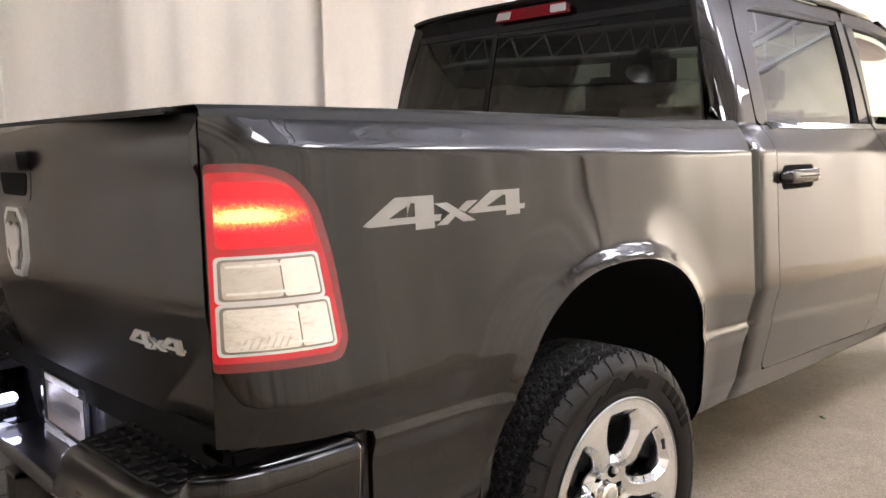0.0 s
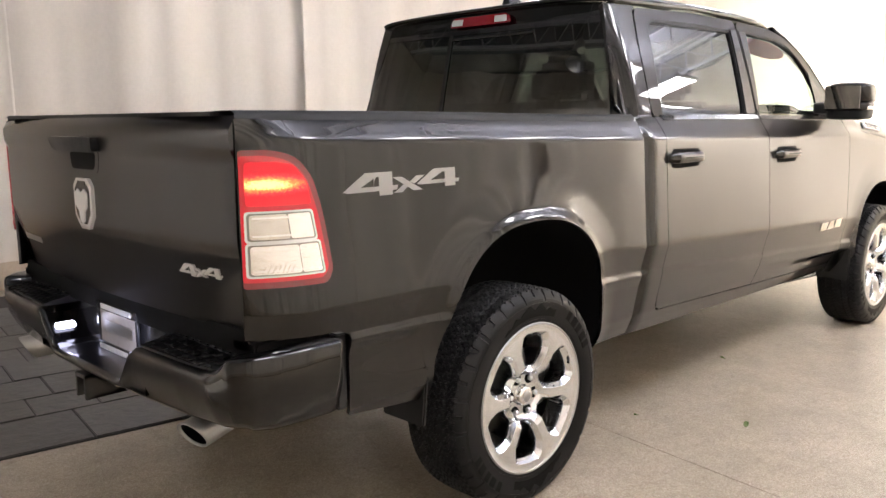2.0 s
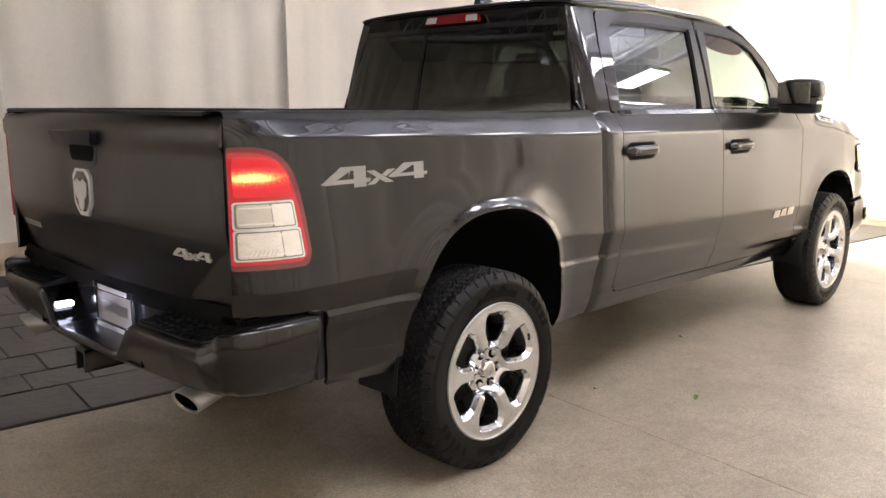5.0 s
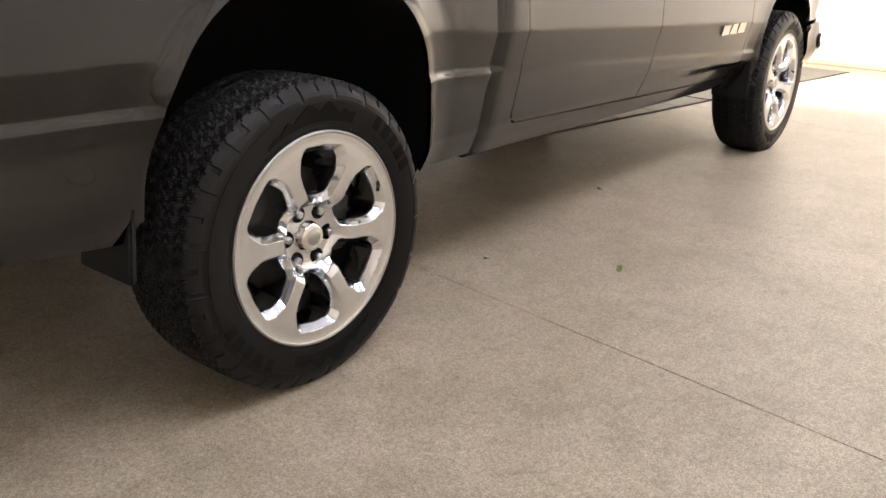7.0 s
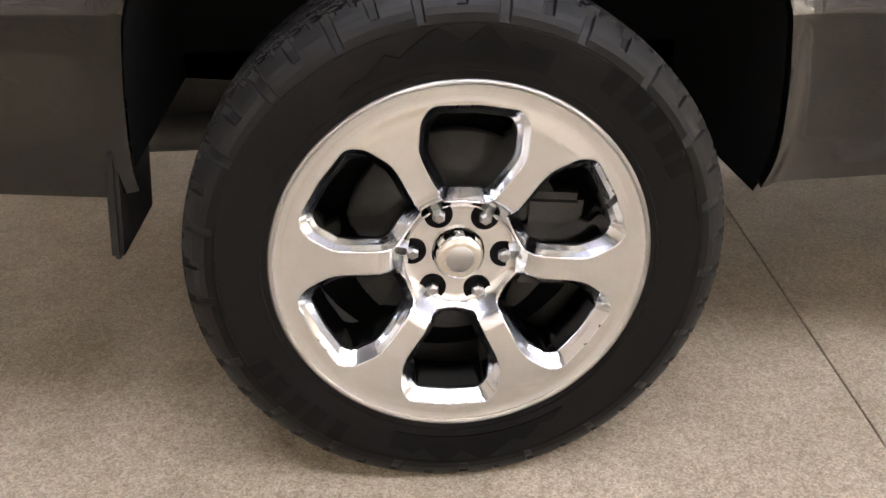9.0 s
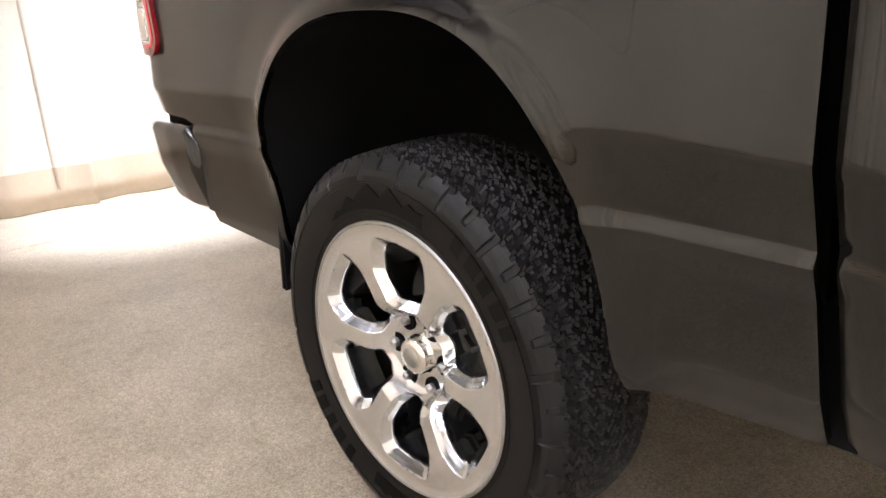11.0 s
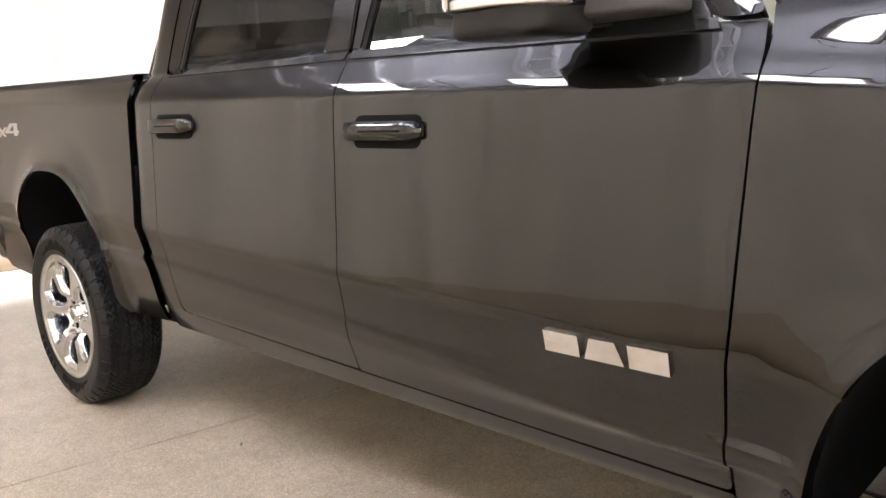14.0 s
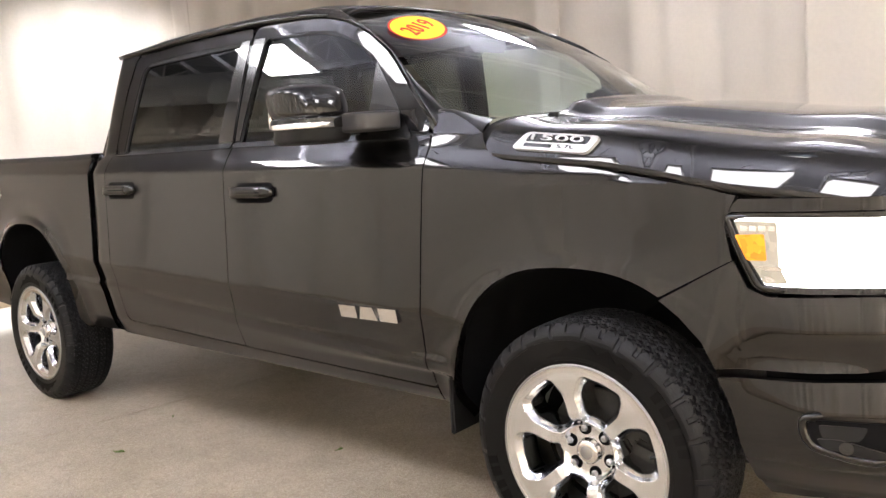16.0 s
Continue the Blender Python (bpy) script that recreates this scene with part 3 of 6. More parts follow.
for s in (1, -1):
    ld = bpy.data.lights.new("headlamp_beam", "SPOT")
    ld.energy, ld.color, ld.spot_size, ld.spot_blend, ld.shadow_soft_size = 1000, (1.0, 0.93, 0.82), radians(120), 0.8, 0.06
    beam = new("headlamp_beam", ld)
    beam.matrix_world = look((4.86, s * 0.70, 1.02), (8.0, s * 0.9, 0.75))


def curtain(name, a, b, seed, label, deep=1.0):
    """A hanging cloth from a to b (hall places), with uneven folds."""
    rng = random.Random(seed)
    length = (b - a).length
    along = (b - a).normalized()
    across = Vector((-along.y, along.x, 0))
    n = int(length / 0.022)
    waves = [(rng.uniform(3.5, 6.5), rng.uniform(0.014, 0.03), rng.uniform(0, 6.28)) for _ in range(2)] + \
            [(rng.uniform(8, 14), rng.uniform(0.008, 0.016), rng.uniform(0, 6.28)) for _ in range(3)] + \
            [(rng.uniform(1.2, 2.0), rng.uniform(0.03, 0.05), rng.uniform(0, 6.28))]
    zs = [0.004, 0.12, 0.24, 0.25, 0.5, 0.9, 1.3, 1.7, 2.1, 2.5, 2.9, 3.35, 3.78]
    verts, faces = [], []
    for i in range(n + 1):
        s = length * i / n
        for k, z in enumerate(zs):
            open_ = 0.55 + 0.45 * z / 3.3
            d = sum(amp * math.sin(f * s + ph + 0.12 * math.sin(1.3 * z + f)) for f, amp, ph in waves) * open_ * 1.5 * deep
            d += 0.025 * noise.noise(Vector((s * 2.1, z * 0.7, seed))) + 0.012 * noise.noise(Vector((s * 7, z * 0.9, seed + 9)))
            d += 0.03 * (1 - open_) * math.sin(s * 2 + seed)
            verts.append(a + along * s + across * d + Vector((0, 0, z)))
    m = len(zs)
    low, high = [], []
    for i in range(n):
        for k in range(m - 1):
            f = (i * m + k, (i + 1) * m + k, (i + 1) * m + k + 1, i * m + k + 1)
            (low if k < 2 else high).append(f)
    ob = link_mesh(name, verts, high + low, CURTAIN)
    ob.data.materials.append(HEM)
    ids = [0] * len(high) + [1] * len(low)
    ob.data.polygons.foreach_set("material_index", ids)
    so = ob.modifiers.new("cloth", "SOLIDIFY")
    so.thickness = 0.003
    return tagged(ob, label, "curtain", "hall curtains")


def curtain_run(a, b, width, seed, deep=1.0):
    length = (b - a).length
    n = max(1, round(length / width))
    for i in range(n):
        p, q = a.lerp(b, i / n - 0.012), a.lerp(b, (i + 1) / n + 0.012)
        nudge = Vector((-(b - a).y, (b - a).x, 0)).normalized() * (0.035 if i % 2 else -0.035)
        p, q = p + nudge, q + nudge
        curtain("curtain", p, q, seed + i * 7, "cream cloth curtain hanging in folds with a darker hem", deep)
    rail = part("curtain_rail", cyl_bm(a + Vector((0, 0, 3.81)), b + Vector((0, 0, 3.81)), 0.022, 12), SATIN, smooth=True)
    tagged(rail, "grey metal rail that carries the cloth curtains", "curtain rail")


curtain_run(hall(U0 + 0.1, V1), hall(U1, V1), 3.0, 3)
curtain_run(hall(U1, V1 - 0.1), hall(U1, V0 + 0.1), 2.9, 40)
curtain_run(hall(U0, V0 + 0.1), hall(U0, V1), 2.5, 80)
curtain_run(hall(U0 + 0.1, V0), hall(U1, V0), 3.0, 120, 1.8)

# slate display pad
pad = tagged(hall_box("display_pad", (U0 + 0.6, 0.655, 0.0), (U1 - 0.35, V1 - 0.3, 0.004), GROUT), "dark slate-look tile pad laid on the concrete", "tile pad", kind="structure")
rng = random.Random(5)
tiles = []
v, row = 0.665, 0
while v < V1 - 0.9:
    hgt = rng.choice((0.30, 0.36, 0.45))
    u = U0 + 0.62 - (row % 3) * 0.31
    while u < U1 - 0.4:
        w = rng.choice((0.30, 0.45, 0.60))
        lo_u, hi_u = max(u, U0 + 0.61), min(u + w - 0.008, U1 - 0.36)
        if hi_u - lo_u > 0.1:
            tiles.append((lo_u, v, hi_u, v + hgt - 0.008))
        u += w
    v += hgt
    row += 1
for lo_u, lo_v, hi_u, hi_v in tiles:
    hall_box("slate_tile", (lo_u, lo_v, 0.004), (hi_u, hi_v, 0.008 + rng.uniform(0, 0.005)), SLATE, pad, 0.003)


# ---- the pickup truck ----
truck = tagged(new("pickup_truck"), "dark granite-grey metallic crew-cab pickup truck with chrome wheels", "pickup truck")


def both(fn):
    for s in (1, -1):
        fn(s)


def make_bedside(s):
    top = [(x, z_belt(x)) for x in np.linspace(0.758, -1.105, 24)]
    outline = [(-1.105, 0.812), (-0.84, 0.80), (-0.80, 0.785), (-0.795, 0.530), (-0.50, 0.500)]
    outline += arch_curve(REAR_ARCH, 0.500, 0.47) + [(0.60, 0.465), (0.758, 0.47)] + top
    return skin("bedside", outline, flank, PAINT, truck, "grey painted bed side with flared wheel arch", side=s, depth=0.014, step=(0.0125, 0.009))


bed = {s: make_bedside(s) for s in (1, -1)}


def window_seal(g, parent, s, wide=0.016):
    """A thin black rubber ring just inside the outline of a pane."""
    n = len(g)
    area = sum(g[i][0] * g[(i + 1) % n][1] - g[(i + 1) % n][0] * g[i][1] for i in range(n))
    turn = 1 if area > 0 else -1
    rings = []
    for i in range(n):
        d = (Vector(g[(i + 1) % n]) - Vector(g[i])).normalized() + (Vector(g[i]) - Vector(g[i - 1])).normalized()
        d.normalize()
        nrm = Vector((-d.y, d.x)) * turn
        p, q = Vector(g[i]) - nrm * 0.004, Vector(g[i]) + nrm * wide
        rings.append([(p, -0.010), (p, -0.003), (q, -0.003), (q, -0.012)])
    verts, faces = [], []
    for i in range(n):
        for k in range(6):
            t = k / 6
            for (p, l), (q, _) in zip(rings[i], rings[(i + 1) % n]):
                m = p.lerp(q, t)
                v = flank(m.x, m.y, l)
                verts.append((v.x, v.y * s, v.z))
    m = 6 * n
    for i in range(m):
        for k in range(3):
            faces.append((4 * i + k, 4 * i + k + 1, 4 * ((i + 1) % m) + k + 1, 4 * ((i + 1) % m) + k))
    return link_mesh("window_seal", verts, faces, BLACK, parent, "black rubber window seal", smooth=False)


def make_doors(s):
    x0, x1, x2 = 0.94, 1.955, 3.06
    rear = rounded([(x0, 0.545), (x1 - 0.0322, 0.515), (x1 - 0.0042, 0.85), (x1 - 0.0022, z_belt(x1)), (x0, z_belt(x0))], [0.05, 0.012, 0.1, 0.0, 0.0])
    front = rounded([(x1 - 0.0278, 0.512), (x2 - 0.03, 0.485), (x2, 0.9), (x2 + 0.03, 1.30), (x2 + 0.02, z_belt(x2)), (x1 + 0.0022, z_belt(x1)), (x1 + 0.0002, 0.85)], [0.012, 0.02, 0.3, 0.05, 0.0, 0.0, 0.1])
    rd = skin("rear_door", rear, flank, PAINT, truck, "grey painted rear door", side=s, step=(0.03, 0.009))
    fd = skin("front_door", front, flank, PAINT, truck, "grey painted front door", side=s, step=(0.03, 0.009))
    b = 1.405
    up_r = [(0.945, b - 0.008), (0.965, 1.70), (0.995, 1.845), (1.02, 1.872), (1.5, 1.888), (1.965, 1.882), (1.948, b - 0.01), (1.84, b - 0.01), (1.895, 1.828), (1.5, 1.838), (1.12, 1.824), (1.075, 1.79), (1.02, b - 0.008)]
    up_f = [(1.956, b - 0.012), (1.973, 1.882), (2.25, 1.874), (2.42, 1.858), (2.56, 1.825), (2.69, 1.765), (2.82, 1.675), (2.95, 1.535), (3.05, 1.425), (3.075, b - 0.022),
            (2.965, b - 0.022), (2.74, 1.658), (2.64, 1.74), (2.53, 1.785), (2.40, 1.812), (2.06, 1.828), (1.985, b - 0.012)]
    up_r, up_f = rounded(up_r, 0.03, 3), rounded(up_f, 0.05, 3)
    skin("window_frame", up_r, flank, PAINT, rd, side=s, depth=0.03)
    skin("window_frame", up_f, flank, PAINT, fd, side=s, depth=0.03)
    # glass
    gr = rounded([(1.015, b - 0.02), (1.845, b - 0.02), (1.90, 1.835), (1.115, 1.83), (1.07, 1.80)], 0.02)
    gf = [(1.98, b - 0.025), (2.975, b - 0.035), (2.75, 1.665), (2.65, 1.745), (2.54, 1.79), (2.40, 1.82), (2.055, 1.835)]
    for g, parent in ((gr, rd), (gf, fd)):
        window_seal(g, parent, s)
    for g, parent, m in ((gr, rd, TINT), (gf, fd, CLEAR)):
        ob = skin("window_pane", g, flank, m, parent, "tinted side window" if m is TINT else "clear side window", step=(0.05, 0.05), side=s, depth=0, lift=-0.012)
        ob.visible_shadow = False
    # black trim: pillar strip, belt moulding, frame line
    skin("pillar_trim", [(1.838, b), (1.893, 1.832), (1.955, 1.832), (1.940, b)], flank, GLOSS_BLACK, rd, side=s, depth=0.004, lift=0.0035)
    skin("pillar_trim", [(1.962, b), (1.985, 1.832), (2.062, 1.828), (1.99, b)], flank, GLOSS_BLACK, fd, side=s, depth=0.004, lift=0.0035)
    skin("belt_moulding", [(0.99, b - 0.026), (1.945, b - 0.03), (1.945, b - 0.008), (1.0, b - 0.004)], flank, GLOSS_BLACK, rd, side=s, depth=0.006, lift=0.006)
    skin("belt_moulding", [(1.965, b - 0.03), (3.0, b - 0.045), (2.985, b - 0.022), (1.965, b - 0.008)], flank, GLOSS_BLACK, fd, side=s, depth=0.006, lift=0.006)
    return rd, fd


doors = {s: make_doors(s) for s in (1, -1)}


def make_cab(s):
    # rocker, rear corner and rear pillar in one pressing
    low = [(0.778, 0.46), (3.03, 0.425), (3.03, 0.477), (1.957, 0.507), (0.99, 0.5405), (0.953, 0.544), (0.9365, 0.57), (0.9365, 1.39), (0.955, 1.70), (0.985, 1.85), (1.012, 1.880), (0.80, 1.880), (0.770, 1.70), (0.748, 1.44), (0.752, 1.41), (0.770, 1.37), (0.774, 1.0)]
    skin("cab_side", low, flank, PAINT, truck, "grey painted rocker and rear cab pillar", side=s, depth=0.04, step=(0.016, 0.009))


both(make_cab)


def roof_mesh():
    xs = np.linspace(0.815, 2.50, 36)
    ys = [0.722, 0.715, 0.70, 0.68, 0.65, 0.6, 0.5, 0.35, 0.18]
    ys = ys + [0] + [-y for y in reversed(ys)]
    verts, faces = [], []
    for x in xs:
        top = lerp(x, (0.8, 0.9, 1.2, 1.8, 2.3, 2.5), (1.898, 1.922, 1.952, 1.958, 1.936, 1.902))
        edge = lerp(x, (0.8, 1.0, 1.5, 1.97, 2.3, 2.5), (1.878, 1.880, 1.893, 1.888, 1.870, 1.845))
        w = 1.0 if x < 2.2 else 1.0 - 0.07 * ((x - 2.2) / 0.3) ** 1.5
        for y in ys:
            k = abs(y) / 0.722
            z = edge + (top - edge) * (1 - k ** 4.0) ** 0.6
            verts.append((x, y * w, z))
    n = len(ys)
    for i in range(len(xs) - 1):
        for j in range(n - 1):
            faces.append((i * n + j, i * n + j + 1, (i + 1) * n + j + 1, (i + 1) * n + j))
    return verts, faces


v, f = roof_mesh()
roof = link_mesh("roof", v, f, PAINT, truck, "grey painted cab roof")
so = roof.modifiers.new("thickness", "SOLIDIFY")
so.thickness, so.offset = 0.02, 1
for s in (1, -1):
    bm = bmesh.new()
    loop = [(0.95, 1.898), (1.4, 1.918), (1.9, 1.915), (2.3, 1.895)]
    for (xa, za), (xb, zb) in zip(loop, loop[1:]):
        box_bm((xa, s * 0.665 - 0.008, za - 0.004), (xb, s * 0.665 + 0.008, zb + 0.004), 0.003, 1, bm=bm)
    part("roof_ditch_moulding", bm, BLACK, truck)
bm = bmesh.new()
fin = [(0, 0), (0.22, 0), (0.17, 0.014), (0.035, 0.088), (0.012, 0.09)]
vs = [[bm.verts.new((0.98 + a, sgn * w * (1 - b / 0.12), 1.925 + b)) for a, b in fin] for sgn, w in ((1, 0.032), (-1, 0.032))]
bm.faces.new(vs[0]); bm.faces.new(vs[1][::-1])
for i in range(len(fin)):
    j = (i + 1) % len(fin)
    bm.faces.new((vs[0][i], vs[0][j], vs[1][j], vs[1][i]))
part("antenna_fin", bm, GLOSS_BLACK, truck, "black roof antenna fin")


def patch(edge_a, edge_b, na, nb, bow=(0, 0, 0)):
    """A sheet between two edge functions of s in -1..1, bowed in the middle."""
    verts, faces = [], []
    for j in range(nb + 1):
        t = j / nb
        for i in range(na + 1):
            s = -1 + 2 * i / na
            p = Vector(edge_a(s)).lerp(Vector(edge_b(s)), t) + Vector(bow) * (4 * t * (1 - t))
            verts.append(p)
    for j in range(nb):
        for i in range(na):
            faces.append((j * (na + 1) + i, j * (na + 1) + i + 1, (j + 1) * (na + 1) + i + 1, (j + 1) * (na + 1) + i))
    return verts, faces


WS_LOW = lambda s: (3.43 - 0.20 * s * s - 0.16 * s ** 8, 0.805 * s, 1.415 - 0.025 * s * s + 0.066 * s ** 8)
WS_TOP = lambda s: (2.47 + 0.07 * (1 - s * s), 0.655 * s, 1.868 + 0.035 * (1 - s * s))
v, f = patch(WS_LOW, WS_TOP, 48, 14, (0.03, 0, 0.03))
ws = link_mesh("windshield", v, f, CLEAR, truck, "clear raked windshield")
if ws.data.polygons[100].normal.x < 0:
    ws.data.flip_normals()
ws.visible_shadow = False


def make_apillar(s):
    lo = [(2.44, 1.858), (2.58, 1.825), (2.70, 1.768), (2.83, 1.680), (2.96, 1.540), (3.062, 1.426), (3.092, 1.395)]
    hi = []
    for t in (1.0, 0.86, 0.68, 0.45, 0.2, 0.0, -0.05):
        p = Vector(WS_LOW(-1)).lerp(Vector(WS_TOP(-1)), t)
        hi.append(p + Vector((0, -0.004, 0.006)))
    verts, faces = [], []
    for row, ((x, z), h) in enumerate(zip(lo, hi)):
        a = flank(x, z)
        full = 1 - row / 7
        for k in range(6):
            t = k / 5
            p = a.lerp(h, t) + Vector((0.012, -0.012, 0.018)) * (4 * t * (1 - t) * full)
            verts.append(Vector((p.x, p.y * s, p.z)))
    for i in range(len(lo) - 1):
        for k in range(5):
            faces.append((i * 6 + k, i * 6 + k + 1, (i + 1) * 6 + k + 1, (i + 1) * 6 + k))
    ob = link_mesh("windshield_pillar", verts, faces, PAINT, truck)
    so = ob.modifiers.new("thickness", "SOLIDIFY")
    so.thickness, so.offset = 0.006, 0


both(make_apillar)


def make_cowl_corner(s):
    """The painted corner between fender, pillar and hood."""
    edge = ((3.066, 1.428), (3.10, 1.440), (3.15, 1.436), (3.20, 1.416), (3.25, 1.392), (3.298, 1.364))
    low = [flank(x, z) for x, z in edge]
    high = [Vector(WS_LOW(-q)) + Vector((0.004, -0.002, -0.006)) for q in (1.0, 0.985, 0.96, 0.93, 0.895, 0.86)]
    verts, faces = [], []
    for a, h in zip(low, high):
        for k in range(5):
            t = k / 4
            p = a.lerp(h, t) + Vector((0, -0.006, 0.012)) * (4 * t * (1 - t))
            verts.append(Vector((p.x, p.y * s, p.z)))
    for i in range(5):
        for k in range(4):
            f = (i * 5 + k, (i + 1) * 5 + k, (i + 1) * 5 + k + 1, i * 5 + k + 1)
            faces.append(f if s > 0 else f[::-1])
    link_mesh("cowl_corner", verts, faces, PAINT, truck)


both(make_cowl_corner)


def make_fender(s):
    top = [(4.135, 1.158), (4.05, z_crease(4.05) + 0.004), (3.9, z_crease(3.9) + 0.01), (3.7, z_crease(3.7) + 0.02), (3.5, z_crease(3.5) + 0.03), (3.41, z_crease(3.41) + 0.036), (3.365, 1.288), (3.33, 1.312), (3.312, 1.338), (3.30, 1.364), (3.25, 1.392), (3.20, 1.416), (3.15, 1.436), (3.10, 1.440), (3.068, 1.428), (3.086, 1.40), (3.096, 1.34), (3.094, 1.30), (3.066, 0.9), (3.036, 0.478), (3.035, 0.425)]
    outline = [(3.13, 0.405), (3.19, 0.40)] + arch_curve(FRONT_ARCH, 0.40, 0.885) + [(4.125, 0.995), (4.105, 1.09)] + top
    skin("front_fender", outline, flank, PAINT, truck, "grey painted front fender with flared wheel arch", side=s, depth=0.03, step=(0.0125, 0.009))


both(make_fender)


def z_shut(x):
    return z_crease(x) + lerp(x, (3.2, 3.36, 3.9, 4.13, 4.6), (0.045, 0.040, 0.015, 0.006, 0.0))


def hood_rise(x):
    return lerp(x, (3.3, 3.5, 3.9, 4.3, 4.68), (1.0, 0.93, 1.03, 1.17, 1.15))


def hood_mesh():
    xs = list(np.linspace(3.29, 4.45, 32)) + [4.52, 4.58, 4.63, 4.66, 4.68]
    ts = [0.0, 0.009, 0.018, 0.029, 0.042, 0.057, 0.080, 0.125, 0.20, 0.31, 0.40, 0.43, 0.46, 0.50, 0.6, 0.75, 0.95]
    zs = [0.0, 0.018, 0.034, 0.053, 0.073, 0.089, 0.102, 0.115, 0.123, 0.128, 0.131, 0.139, 0.158, 0.167, 0.174, 0.179, 0.181]
    verts, faces, cols = [], [], None
    for x in xs:
        w = half_width(min(x, 4.68), z_shut(x)) - 0.003
        drop = lerp(x, (3.27, 3.9, 4.3, 4.45, 4.58, 4.66, 4.68), (0.0, 0.0, 0.008, 0.02, 0.06, 0.12, 0.16))
        row = []
        for t, h in zip(ts, zs):
            y = w - t * w / 0.95
            row.append((y, z_shut(x) + h * hood_rise(x) - drop))
        full = [(y, z) for y, z in row] + [(-y, z) for y, z in reversed(row[:-1])]
        cols = len(full)
        for y, z in full:
            xx = x + (0.13 * (1 - (y / w) ** 2) * (3.5 - x) / 0.21 if x < 3.5 else 0.10 * (1 - (y / w) ** 2) if x > 4.5 else 0.0)
            verts.append((xx, y, z))
    for i in range(len(xs) - 1):
        for j in range(cols - 1):
            faces.append((i * cols + j, i * cols + j + 1, (i + 1) * cols + j + 1, (i + 1) * cols + j))
    return verts, faces


v, f = hood_mesh()
hood = link_mesh("hood", v, f, PAINT, truck, "grey painted hood with raised centre")
so = hood.modifiers.new("thickness", "SOLIDIFY")
so.thickness, so.offset = 0.012, -1
part("cowl", box_bm((3.10, -0.80, 1.20), (3.45, 0.80, 1.372), 0.01), BLACK, truck, "black plastic cowl below the windshield")
for y0, y1 in ((-0.62, 0.02), (0.0, 0.62)):
    bm = cyl_bm((3.40, y0, 1.40), (3.26, y1, 1.425), 0.008, 8)
    cyl_bm((3.40, y0, 1.375), (3.40, y0, 1.415), 0.018, 12, bm=bm)
    part("wiper", bm, BLACK, truck)


# front end, wrapped round the corner
NOSE = [(4.1, 0.94), (4.3, 0.922), (4.45, 0.885), (4.58, 0.82), (4.67, 0.72), (4.72, 0.57), (4.76, 0.3), (4.78, 0.0)]
NOSE_A = [4.1]
for p, q in zip(NOSE, NOSE[1:]):
    NOSE_A.append(NOSE_A[-1] + math.hypot(q[0] - p[0], q[1] - p[1]))


def nose(a, z, lift=0.0):
    if a < 4.1:
        return flank(a, z, lift)
    x = lerp(a, NOSE_A, [p[0] for p in NOSE])
    y = lerp(a, NOSE_A, [p[1] for p in NOSE])
    e = 0.04
    dx = lerp(a + e, NOSE_A, [p[0] for p in NOSE]) - lerp(a - e, NOSE_A, [p[0] for p in NOSE])
    dy = lerp(a + e, NOSE_A, [p[1] for p in NOSE]) - lerp(a - e, NOSE_A, [p[1] for p in NOSE])
    n = Vector((-dy, dx)).normalized()
    out = (half_width(4.1, z) - 0.94) * 0.6 + lift
    ramp = smooth01((a - 4.1) / 0.25)
    if z < 0.735:
        out += ramp * 0.034 * max(0.0, 1 - ((z - 0.60) / 0.20) ** 2)
    else:
        out += ramp * 0.022 * max(0.0, 1 - ((z - 0.835) / 0.11) ** 2)
    return Vector((x + n.x * out, -(y + n.y * out), z))


def lip(name, outline, fmap, r, material, parent, s, lift=0.0, label="", segs=6):
    """A round bead along a closed outline laid on a surface."""
    pts = [fmap(a, b, lift) for a, b in outline]
    verts, faces, n = [], [], len(pts)
    for i, p in enumerate(pts):
        along = (pts[(i + 1) % n] - pts[i - 1]).normalized()
        out = (fmap(*outline[i], lift + 0.02) - p).normalized()
        across = along.cross(out).normalized()
        for k in range(segs):
            t = 2 * math.pi * k / segs
            q = p + r * (math.cos(t) * out + math.sin(t) * across)
            verts.append((q.x, q.y * s, q.z))
    for i in range(n):
        for k in range(segs):
            faces.append((i * segs + k, i * segs + (k + 1) % segs, (i + 1) % n * segs + (k + 1) % segs, (i + 1) % n * segs + k))
    return link_mesh(name, verts, faces, material, parent, label)


